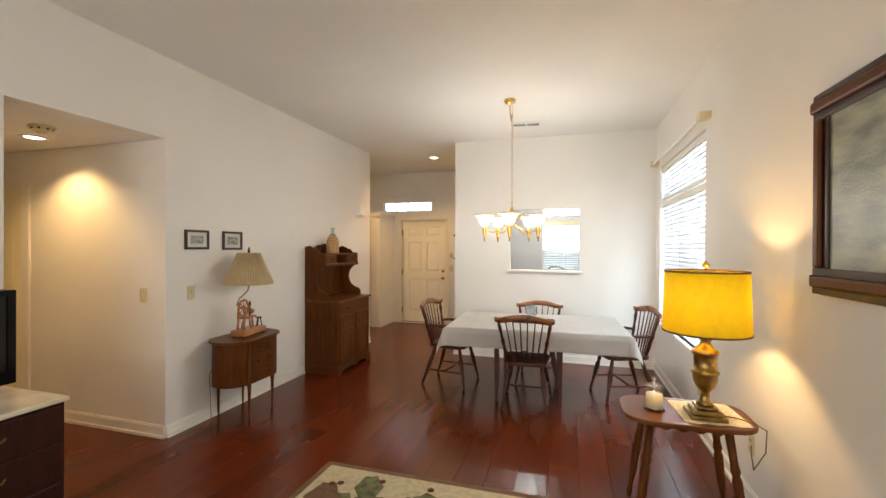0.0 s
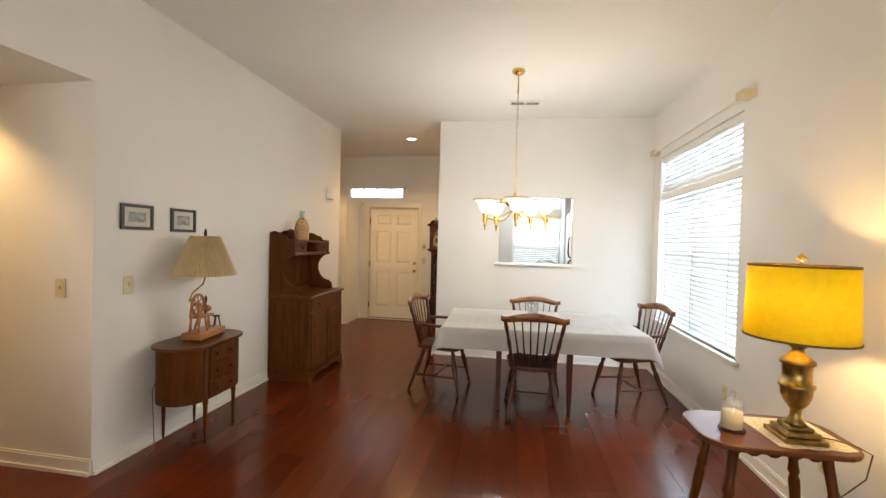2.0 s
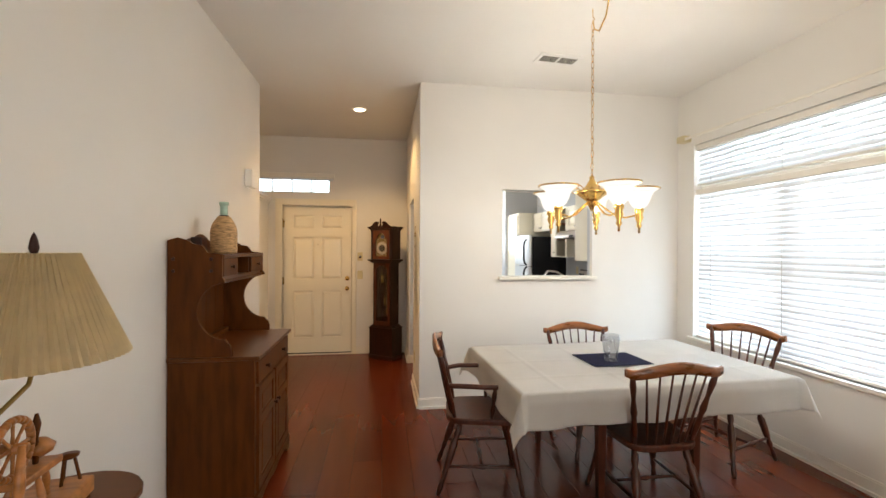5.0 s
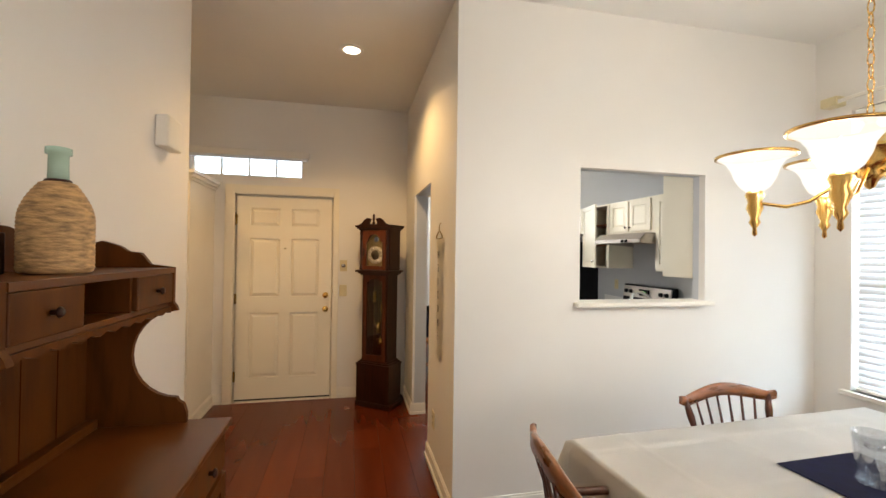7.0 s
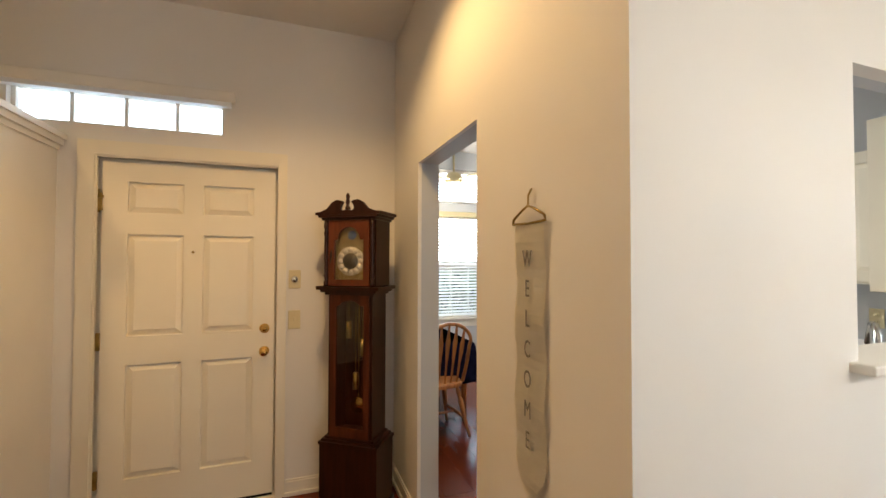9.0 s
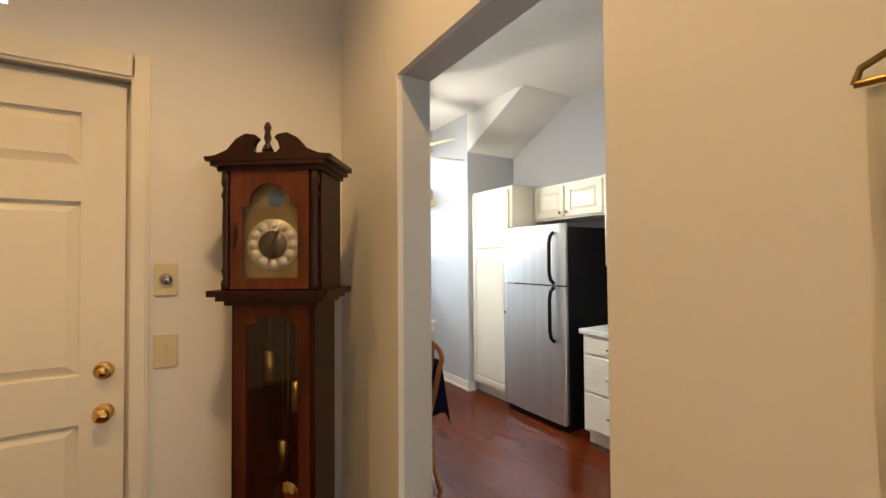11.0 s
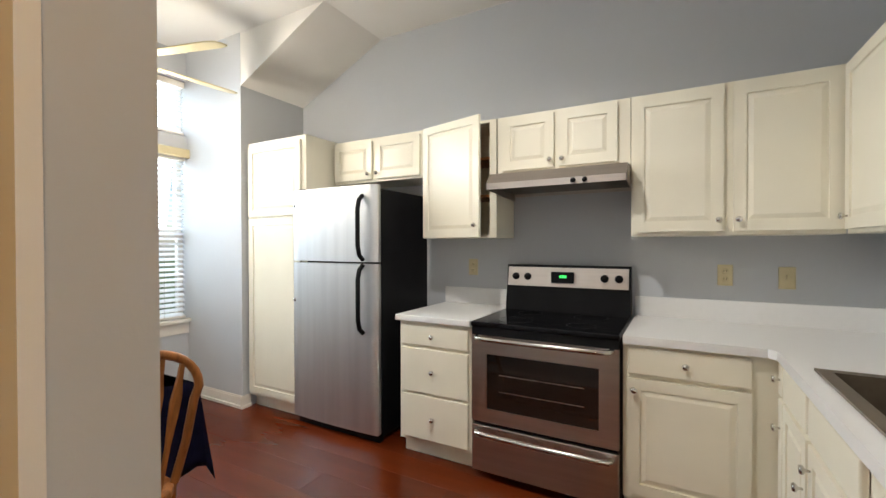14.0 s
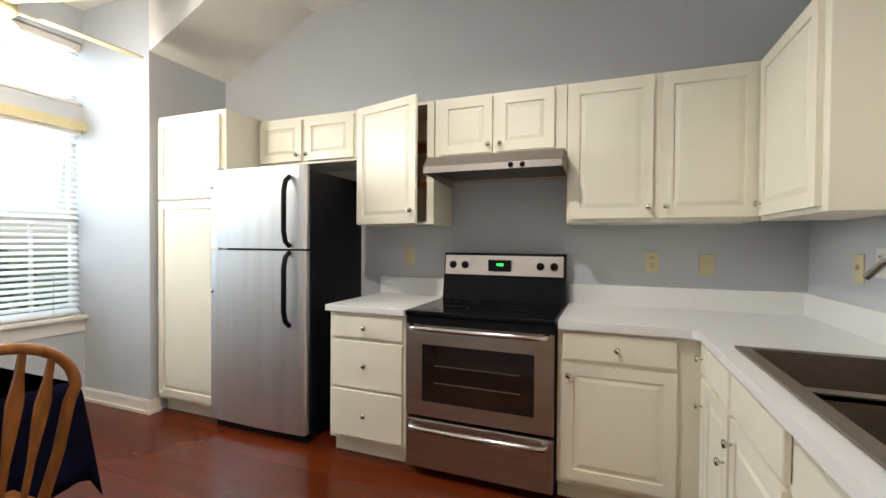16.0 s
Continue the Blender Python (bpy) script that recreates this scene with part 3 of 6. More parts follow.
# ---- small wall and ceiling fixtures ----
def plate(label, m, kind, material=None):
    material = material or M_IVORY
    th = thing("light_switch" if kind == "switch" else "power_outlet" if kind == "outlet" else "wall_dial", label, "switch" if kind == "switch" else "outlet" if kind == "outlet" else "dial", m)
    part("cover_plate", B(-0.036, -0.007, -0.058, 0.036, -0.0005, 0.058, 0.003), material, th)
    if kind == "switch":
        part("toggle", B(-0.005, -0.018, -0.006, 0.005, -0.006, 0.016, 0.002), material, th)
    elif kind == "outlet":
        for z in (-0.022, 0.022):
            part("socket", L([(0.016, 0), (0.016, 0.003), (0.013, 0.004)], 12, (0, -0.006, z), OUTW), material, th)
            part("slot", boxes((-0.007, -0.0115, z - 0.004, -0.005, -0.0095, z + 0.006), (0.005, -0.0115, z - 0.004, 0.007, -0.0095, z + 0.006)), M_BLACK, th)
    else:
        part("dial", L([(0.022, 0), (0.020, 0.012), (0.012, 0.016), (0, 0.017)], 16, (0, -0.006, 0), OUTW), M_CHROME, th)
    return th


EAST, WESTF = 90, -90   # turns that face a plate to +x and to -x
plate("ivory light switch on the cream wall", pose(-3.012, 2.80, 1.115, 0, 0, EAST), "switch")
plate("ivory light switch on the hall wall", pose(-3.24, 2.572, 1.11), "switch")
plate("ivory light switch beside the front door", pose(-2.18, 7.95, 1.09), "switch")
plate("ivory timer dial beside the front door", pose(-2.18, 7.95, 1.345), "dial")
plate("ivory power outlet under the dining window", pose(1.04, 3.95, 0.357, 0, 0, WESTF), "outlet")
plate("ivory power outlet behind the end table", pose(1.04, 2.90, 0.36, 0, 0, WESTF), "outlet")
plate("ivory power outlet over the counter", pose(1.12, 6.62, 1.125, 0, 0, WESTF), "outlet")
plate("ivory light switch over the counter", pose(1.12, 6.35, 1.118, 0, 0, WESTF), "switch")
plate("ivory power outlet beside the stove", pose(1.12, 8.15, 1.135, 0, 0, WESTF), "outlet")
plate("ivory light switch above the sink counter", pose(0.645, 5.90, 1.135, 0, 0, 180), "switch")
plate("white power outlet above the sink counter", pose(0.49, 5.90, 1.165, 0, 0, 180), "outlet", M_WHITEP)
plate("ivory power outlet low on the foyer wall", pose(-1.535, 6.35, 0.34, 0, 0, WESTF), "outlet")
chime = thing("door_chime", "cream door chime box high on the wall", "door chime", pose(-3.012, 5.76, 2.045, 0, 0, EAST))
part("cover", B(-0.085, -0.06, -0.075, 0.085, -0.001, 0.075, 0.008), M_TRIM, chime)
vent = thing("ceiling_vent", "small white ceiling vent with dark slots", "vent", pose(-0.49, 5.17, H, 0, 0, 5))
pieces("frame", [(-0.18, -0.085, -0.008, 0.18, -0.05, -0.001), (-0.18, 0.05, -0.008, 0.18, 0.085, -0.001), (-0.18, -0.05, -0.008, -0.15, 0.05, -0.001), (0.15, -0.05, -0.008, 0.18, 0.05, -0.001), (-0.008, -0.05, -0.008, 0.008, 0.05, -0.001)], M_WHITEP, vent)
part("backing", B(-0.15, -0.05, -0.003, 0.15, 0.05, -0.001), M_BLACK, vent)
for k in range(6):
    part("slat", B(-0.15, -0.045 + k * 0.017, -0.007, 0.15, -0.037 + k * 0.017, -0.0035), M_CHROME, vent)


def downlight(place):
    th = thing("recessed_downlight", "lit recessed ceiling light with a white ring", "ceiling light", pose(*place))
    part("trim_ring", L([(0.062, -0.002), (0.085, -0.002), (0.09, -0.006), (0.085, -0.010), (0.062, -0.008), (0.062, -0.002)], 24), M_WHITEP, th)
    part("lens", L([(0.0, -0.001), (0.061, -0.001), (0.061, -0.004), (0.0, -0.005)], 24), M_BULB, th)


# second and fourth are unseen, added to house the side and kitchen lamps
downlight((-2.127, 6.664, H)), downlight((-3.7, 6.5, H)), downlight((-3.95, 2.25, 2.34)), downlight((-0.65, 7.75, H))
sm = thing("smoke_alarm", "round cream smoke alarm on the hall ceiling", "smoke alarm", pose(-3.55, 2.07, 2.34))
part("base_plate", L([(0.0, 0), (0.075, 0), (0.075, -0.012), (0.0, -0.013)], 24), M_IVORY, sm)
part("cover", L([(0.06, -0.012), (0.058, -0.03), (0.035, -0.036), (0.033, -0.048), (0, -0.05)], 24), M_IVORY, sm)
for k in range(8):
    a = radians(45 * k)
    part("slot", B(-0.006, -0.002, -0.006, 0.006, 0.002, 0.006), M_BLACK, sm).matrix_basis = pose(0.060 * math.cos(a), 0.060 * math.sin(a), -0.021, 0, 0, math.degrees(a) + 90)


# ---- living side ----
cab = thing("media_cabinet", "dark wooden media cabinet with a cream marble top", "cabinet", pose(-2.99, 1.57, 0))
part("body", B(0, -1.5, 0.08, 0.50, -0.012, 0.70, 0.006), M_DARK, cab)
part("top", B(-0.005, -1.52, 0.70, 0.52, 0.0, 0.725, 0.006), M_MARBLE, cab, "cream marble top")
part("plinth", B(0.03, -1.46, 0, 0.46, -0.05, 0.08), M_DARK, cab)
for z in (0.12, 0.32, 0.51):
    dr = part("drawer_front", B(0.50, -0.74, z, 0.512, -0.03, z + 0.17, 0.004), M_DARK, cab)
    part("handle", sweep([(0.51, -0.5, z + 0.1), (0.53, -0.48, z + 0.095), (0.535, -0.38, z + 0.085), (0.53, -0.28, z + 0.095), (0.51, -0.26, z + 0.1)], 0.005), M_OLDB, dr)
tv = thing("television", "black flat television on the media cabinet", "television", pose(-2.80, 0.98, 0.726))
part("stand", P([(-0.12, -0.2), (0.12, -0.2), (0.12, 0.2), (-0.12, 0.2)], 0, 0.015, "z", 0.004), M_BLACK, tv)
part("neck", B(-0.03, -0.06, 0.012, 0.02, 0.06, 0.1), M_BLACK, tv)
part("housing", B(-0.06, -0.52, 0.06, 0.03, 0.52, 0.545, 0.012), M_BLACK, tv)
pieces("bezel", [(0.03, -0.52, 0.06, 0.042, 0.52, 0.125), (0.03, -0.52, 0.515, 0.042, 0.52, 0.545), (0.03, -0.52, 0.125, 0.042, -0.485, 0.515), (0.03, 0.485, 0.125, 0.042, 0.52, 0.515)], M_GLOSSB, tv)
part("screen", B(0.028, -0.485, 0.125, 0.034, 0.485, 0.515), M_SCREEN, tv)

rug = thing("area_rug", "beige wool rug with olive leaves and plum berries", "rug", pose(-1.58, 2.61, 0.001))
part("field", B(0.04, -2.5, 0, 2.0, -0.04, 0.010), M_RUG, rug)
pieces("border", [(0, -2.54, 0, 2.04, -2.5, 0.011), (0, -0.04, 0, 2.04, 0, 0.011), (0, -2.5, 0, 0.04, -0.04, 0.011), (2.0, -2.5, 0, 2.04, -0.04, 0.011)], M_RUGB, rug)
rnd = random.Random(5)
for k in range(44):
    cx, cy, a, s = rnd.uniform(0.16, 1.88), -rnd.uniform(0.14, 1.3), rnd.uniform(0, 6.28), rnd.uniform(0.08, 0.15)
    pts = [(math.cos(radians(q * 30)) * s * (1.25 if q % 2 else 1.0), math.sin(radians(q * 30)) * s * (0.62 if q % 3 else 0.75)) for q in range(12)]
    part("leaf_motif", P([(cx + x * math.cos(a) - y * math.sin(a), cy + x * math.sin(a) + y * math.cos(a)) for x, y in pts], 0.0101 + 0.0003 * (k % 5), 0.0118 + 0.0003 * (k % 5)), M_RUGG if k % 4 else M_RUGB, rug)
for k in range(26):
    cx, cy = rnd.uniform(0.12, 1.9), -rnd.uniform(0.1, 1.0)
    part("berry_motif", L([(0.0, 0.0125), (0.022, 0.0122), (0.022, 0.0102), (0, 0.0101)], 10, (cx, cy, 0.0012)), M_RUGR, rug)

# end table
et = thing("end_table", "cut-corner brown wooden end table with splayed turned legs", "end table", pose(0.62, 2.64, 0))
ov = arc(0.19, 0.08, 0.13, 0, 90, 5) + arc(-0.19, 0.08, 0.13, 90, 180, 5) + arc(-0.19, -0.08, 0.13, 180, 270, 5) + arc(0.19, -0.08, 0.13, 270, 360, 5)
part("tabletop", P(ov, 0.578, 0.602, "z", 0.006), M_OAKH, et)
ap = [(-0.20, 0.578), (0.20, 0.578), (0.20, 0.53)] + [(0.20 - 0.02 * k, 0.535 + (0.012 if k % 4 in (1, 2) else 0)) for k in range(1, 20)] + [(-0.20, 0.53)]
for y in (-0.135, 0.125):
    part("apron", P(ap, y, y + 0.014, "y"), M_OAK, et)
TURN_LEG = [(0, 0.013), (0.06, 0.018), (0.12, 0.012), (0.30, 0.022), (0.55, 0.024), (0.60, 0.017), (0.63, 0.025), (0.70, 0.019), (1, 0.022)]
for sx in (-1, 1):
    for sy in (-1, 1):
        part("leg", T((sx * 0.255, sy * 0.175, 0), (sx * 0.18, sy * 0.115, 0.578), TURN_LEG, 10), M_OAK, et)
solid("lace_runner", "cream lace runner under the table lamp", "runner", P([(-0.155, -0.16), (-0.10, -0.172), (-0.05, -0.16), (0, -0.172), (0.05, -0.16), (0.10, -0.172), (0.155, -0.16), (0.155, 0.16), (-0.155, 0.16)], 0, 0.003), M_LACE, pose(0.735, 2.64, 0.6025, 0, 0, 4))
tl = thing("table_lamp", "lit antique brass table lamp with a yellow drum shade", "lamp", pose(0.71, 2.58, 0.606))
part("base", boxes((-0.085, -0.085, 0, 0.085, 0.085, 0.022, 0.004), (-0.068, -0.068, 0.022, 0.068, 0.068, 0.045, 0.005), (-0.05, -0.05, 0.045, 0.05, 0.05, 0.062, 0.006)), M_OLDB, tl)
part("stem", L([(0.045, 0.06), (0.032, 0.08), (0.022, 0.10), (0.022, 0.13), (0.045, 0.16), (0.058, 0.19), (0.060, 0.225), (0.068, 0.232), (0.066, 0.245), (0.055, 0.25), (0.055, 0.33), (0.066, 0.335), (0.066, 0.35), (0.045, 0.365), (0.026, 0.385), (0.022, 0.40), (0.042, 0.42), (0.040, 0.44), (0.020, 0.455), (0.012, 0.47)], 24), M_OLDB, tl)
part("harp", T((0, 0, 0.46), (0, 0, 0.79), 0.004, 6), M_OLDB, tl)
SH = bmesh.new()
for r0, r1 in ((0.207, 0.196),):
    for k in range(40):
        a, b = 2 * math.pi * k / 40, 2 * math.pi * (k + 1) / 40
        f = SH.faces.new([SH.verts.new((r * math.cos(q), r * math.sin(q), z)) for r, q, z in ((r0, a, 0.452), (r0, b, 0.452), (r1, b, 0.772), (r1, a, 0.772))])
        f.smooth = True
bmesh.ops.remove_doubles(SH, verts=SH.verts, dist=0.0005)
bmesh.ops.solidify(SH, geom=list(SH.faces), thickness=0.0015)
part("shade", SH, M_SHADEY, tl, "glowing yellow fabric drum shade")
for r, z in ((0.209, 0.448), (0.198, 0.768)):
    part("shade_trim", L([(r - 0.004, z), (r, z), (r, z + 0.009), (r - 0.004, z + 0.009), (r - 0.004, z)], 40), M_SHADET, tl)
part("finial", L([(0.005, 0.79), (0.018, 0.798), (0.02, 0.81), (0.010, 0.82), (0.006, 0.828), (0, 0.83)], 12), M_BRASS, tl)
part("spider", boxes((-0.195, -0.002, 0.77, 0.195, 0.002, 0.774), (-0.002, -0.195, 0.77, 0.002, 0.195, 0.774)), M_OLDB, tl)
part("power_cord", sweep([(0.08, 0.02, 0.006), (0.16, 0.0, 0.004), (0.21, -0.06, 0.004), (0.255, -0.07, -0.02), (0.27, -0.02, -0.15), (0.26, 0.1, -0.3), (0.30, 0.25, -0.26), (0.325, 0.31, -0.25)], 0.003, 6), M_SHADET, tl)
jar = thing("candle_jar", "glass candle jar with a knobbed glass lid", "candle", pose(0.47, 2.62, 0.603))
part("coaster", L([(0, 0), (0.056, 0), (0.056, 0.006), (0, 0.006)], 20), M_DARK, jar)
part("wax", L([(0, 0.010), (0.043, 0.010), (0.043, 0.085), (0, 0.083)], 24), M_WAX, jar, "cream candle wax")
part("jar", L([(0, 0.0062), (0.048, 0.0065), (0.049, 0.01), (0.049, 0.118), (0.044, 0.126), (0.042, 0.126), (0.046, 0.116), (0.046, 0.0095), (0, 0.0085)], 24), M_GLASS, jar).visible_shadow = False
part("lid", L([(0, 0.126), (0.044, 0.127), (0.047, 0.132), (0.03, 0.142), (0.01, 0.148), (0.008, 0.155), (0.015, 0.165), (0.012, 0.178), (0, 0.18)], 24), M_CRYSTAL, jar)

# framed painting
pf = thing("framed_painting", "muted grey-green painting in a wide walnut frame", "painting", pose(1.04, 2.21, 1.31, 0, 0, -90))
fw, fh = 1.15, 0.84
for name_, q in (("rail_low", (0, 0, fw, 0.11)), ("rail_high", (0, fh - 0.11, fw, fh)), ("stile_a", (0, 0.11, 0.11, fh - 0.11)), ("stile_b", (fw - 0.11, 0.11, fw, fh - 0.11))):
    part("frame_bar", B(q[0], -0.03, q[1], q[2], -0.002, q[3], 0.004), M_DARK, pf)
    e = 0.03
    part("frame_bead", B(q[0] if q[2] - q[0] > 0.2 else q[0] + e, -0.045, q[1] if q[3] - q[1] > 0.2 else q[1] + e, q[2] if q[2] - q[0] > 0.2 else q[2] - e, -0.028, q[3] if q[3] - q[1] > 0.2 else q[3] - e, 0.012), M_OAK, pf)
part("canvas", B(0.11, -0.02, 0.11, fw - 0.11, -0.004, fh - 0.11), M_CANVAS, pf)


def print_frame(y0, y1, z0, z1):
    w_, h_ = y1 - y0, z1 - z0
    th = thing("framed_print", "small grey print in a black frame on the wall", "picture", pose(-3.012, y0, z0, 0, 0, 90), "prints over the lamp")
    t = 0.02
    for q in ((0, 0, w_, t), (0, h_ - t, w_, h_), (0, t, t, h_ - t), (w_ - t, t, w_, h_ - t)):
        part("frame_bar", B(q[0], -0.018, q[1], q[2], -0.001, q[3], 0.002), M_FRAME, th)
    part("mat_board", B(t, -0.008, t, w_ - t, -0.002, h_ - t), M_PAPER, th)
    part("print", B(t + 0.035, -0.0095, t + 0.03, w_ - t - 0.035, -0.0082, h_ - t - 0.03), M_PRINT, th)
    part("glazing", B(t, -0.0125, t, w_ - t, -0.0115, h_ - t), M_GLASS, th).visible_shadow = False


print_frame(2.735, 2.975, 1.475, 1.64), print_frame(3.13, 3.365, 1.47, 1.64)

# sewing cabinet with half-round ends
sc = thing("sewing_cabinet", "brown half-round sewing cabinet with three drawers", "cabinet", pose(-2.82, 3.215, 0))
cap = lambda g: arc(0, 0.16, 0.185 + g, 0, 180, 12, 0.17 + g) + arc(0, -0.16, 0.185 + g, 180, 360, 12, 0.17 + g)
part("tabletop", P(cap(0.012), 0.672, 0.692, "z", 0.005), M_OAKH, sc)
for s in (-1, 1):
    bm = prism(bmesh.new(), [(0.17, s * 0.158), *[(x, s * y) for x, y in arc(0, 0.158, 0.170, 0, 180, 14, 0.157)], (-0.17, s * 0.158)][1:-1], 0.30, 0.671)
    for f in bm.faces:
        f.smooth = len(f.verts) == 4
    sharp_ends(bm)
    part("rounded_end", bm, M_OAK, sc)
part("case", B(-0.18, -0.156, 0.30, 0.178, 0.156, 0.671, 0.003), M_MAHOG, sc)
for z0, z1 in ((0.308, 0.425), (0.435, 0.55), (0.56, 0.665)):
    dr = part("drawer_front", B(0.178, -0.13, z0, 0.190, 0.13, z1, 0.004), M_OAK, sc)
    for y in (-0.075, 0.075):
        part("knob", tube(bmesh.new(), (0.19, y, (z0 + z1) / 2), (0.215, y, (z0 + z1) / 2), [(0, 0.006), (0.4, 0.007), (0.6, 0.013), (1, 0.009)], 10), M_DARK, dr)
for x in (-0.165, 0.168):
    for y in (-0.148, 0.148):
        part("leg", T((x, y, 0), (x, y, 0.671), [(0, 0.008), (0.40, 0.015), (0.42, 0.019), (0.45, 0.016), (1, 0.017)], 10), M_OAK, sc)
# lamp on it
wl = thing("spinning_wheel_lamp", "honey wood spinning wheel lamp with a pleated cream shade", "lamp", pose(-2.81, 3.24, 0.693, 0, 0, 8))
part("plinth", B(-0.075, -0.16, 0.012, 0.075, 0.16, 0.062, 0.008), M_HONEY, wl)
for x in (-0.06, 0.06):
    for y in (-0.13, 0.13):
        part("foot", L([(0.012, 0), (0.016, 0.006), (0.012, 0.013)], 10, (x, y, 0)), M_OAK, wl)
wheel = bmesh.new()
for k in range(24):
    a, b = radians(15 * k), radians(15 * k + 15)
    tube(wheel, (0, -0.08 + 0.072 * math.cos(a), 0.255 + 0.072 * math.sin(a)), (0, -0.08 + 0.072 * math.cos(b), 0.255 + 0.072 * math.sin(b)), [(0, 0.010), (1, 0.010)], 8)
wh = part("wheel_rim", wheel, M_HONEY, wl)
for k in range(8):
    a = radians(45 * k)
    part("spoke", T((0, -0.08, 0.255), (0, -0.08 + 0.066 * math.cos(a), 0.255 + 0.066 * math.sin(a)), [(0, 0.007), (0.5, 0.004), (1, 0.005)], 6), M_HONEY, wl)
part("hub", T((-0.03, -0.08, 0.255), (0.03, -0.08, 0.255), 0.014, 10), M_HONEY, wl)
part("post", T((-0.03, -0.12, 0.06), (-0.03, -0.10, 0.30), [(0, 0.012), (0.3, 0.008), (0.5, 0.013), (1, 0.008)], 8), M_HONEY, wl)
part("post", T((0.03, -0.12, 0.06), (0.03, -0.10, 0.27), [(0, 0.012), (0.3, 0.008), (0.5, 0.013), (1, 0.008)], 8), M_HONEY, wl)
part("bench", P([(-0.03, -0.10), (0.03, -0.10), (0.04, 0.06), (-0.04, 0.06)], 0.155, 0.175, "z", 0.004), M_HONEY, wl)
for x, y in ((-0.035, -0.03), (0.035, -0.03), (0.0, 0.05)):
    part("bench_leg", T((x * 1.4, y * 1.3, 0.06), (x * 0.7, y, 0.158), [(0, 0.006), (0.5, 0.010), (1, 0.006)], 8), M_HONEY, wl)
part("distaff", T((0.0, 0.01, 0.17), (0.0, 0.015, 0.31), [(0, 0.006), (0.3, 0.010), (0.5, 0.005), (0.8, 0.011), (1, 0.004)], 8), M_OAK, wl)
part("flax_bundle", L([(0.0, 0.18), (0.03, 0.20), (0.035, 0.215), (0.015, 0.235), (0, 0.24)], 10, (0, 0.03, 0)), M_HONEY, wl)
part("stool_seat", L([(0, 0.135), (0.026, 0.136), (0.028, 0.143), (0, 0.146)], 14, (0.02, 0.125, 0)), M_OAK, wl)
for k in range(3):
    a = radians(120 * k + 20)
    part("stool_leg", T((0.02 + 0.028 * math.cos(a), 0.125 + 0.028 * math.sin(a), 0.06), (0.02 + 0.014 * math.cos(a), 0.125 + 0.014 * math.sin(a), 0.137), 0.005, 6), M_OAK, wl)
part("lamp_arm", sweep([(-0.04, -0.12, 0.28), (-0.03, -0.10, 0.34), (0, -0.02, 0.40), (0, 0.0, 0.44), (0, 0.0, 0.76)], 0.006), M_OLDB, wl)
SP = bmesh.new()
n = 120
ring = [[SP.verts.new(((r + (0.004 if k % 2 else -0.004)) * math.cos(2 * math.pi * k / n), (r + (0.004 if k % 2 else -0.004)) * math.sin(2 * math.pi * k / n), z)) for k in range(n)] for r, z in ((0.215, 0.465), (0.095, 0.752))]
for k in range(n):
    SP.faces.new((ring[0][k], ring[0][(k + 1) % n], ring[1][(k + 1) % n], ring[1][k]))
bmesh.ops.solidify(SP, geom=list(SP.faces), thickness=0.0015)
part("shade", SP, M_PLEAT, wl, "cream pleated fabric shade")
part("spider", boxes((-0.094, -0.002, 0.744, 0.094, 0.002, 0.748), (-0.002, -0.094, 0.744, 0.002, 0.094, 0.748)), M_OLDB, wl)
part("finial", L([(0.006, 0.745), (0.012, 0.765), (0.009, 0.785), (0.005, 0.80), (0, 0.81)], 10), M_DARK, wl)
part("power_cord", sweep([(-0.07, -0.1, 0.03), (-0.14, -0.16, -0.02), (-0.17, -0.3, -0.3), (-0.15, -0.30, -0.685), (-0.12, -0.42, -0.687)], 0.003, 6), M_SHADET, wl)

# ---- hutch ----
hu = thing("hutch", "brown maple hutch with scrolled sides and a drawer over doors", "hutch", pose(-3.008, 4.375, 0, 0, 0, 90))
# local x runs along world y, -y into the room
HW, HD = 0.82, 0.460
part("body", B(0.012, -HD + 0.015, 0.075, HW - 0.012, 0, 0.845, 0.003), M_OAK, hu)
part("counter", B(0, -HD - 0.012, 0.845, HW, 0, 0.868, 0.005), M_OAKH, hu)
foot = [(0.0, 0.0), (0.075, 0.0), (0.10, 0.03), (0.16, 0.045), (0.30, 0.05), (0.36, 0.035), (0.44, 0.035), (0.50, 0.05), (0.66, 0.045), (0.72, 0.03), (0.745, 0.0), (0.82, 0.0), (0.82, 0.095), (0.0, 0.095)]
part("plinth", P(foot, -HD - 0.002, -HD + 0.02, "y", 0), M_OAK, hu)
for x in (0.0, HW - 0.02):
    part("plinth_side", B(x, -HD + 0.02, 0, x + 0.02, 0, 0.095), M_OAK, hu)
dr = part("drawer_front", B(0.04, -HD + 0.002, 0.705, HW - 0.04, -HD + 0.016, 0.83, 0.004), M_OAK, hu)
for x in (0.2, 0.6):
    part("handle", T((x, -HD + 0.004, 0.768), (x, -HD - 0.022, 0.768), [(0, 0.008), (0.5, 0.008), (0.7, 0.016), (1, 0.010)], 12), M_DARK, dr)
for x0 in (0.045, 0.42):
    dr = leaf(hu, "door", 0.355, 0.58, 0.018, [(0.05, 0.05, 0.305, 0.36), (0.05, 0.41, 0.305, 0.535)], M_OAK, x0, 0.11, -HD - 0.002, 0.02)
    kx = x0 + (0.33 if x0 < 0.2 else 0.025)
    part("handle", T((kx, -HD - 0.002, 0.49), (kx, -HD - 0.025, 0.49), [(0, 0.007), (0.5, 0.007), (0.7, 0.014), (1, 0.009)], 12), M_DARK, dr)
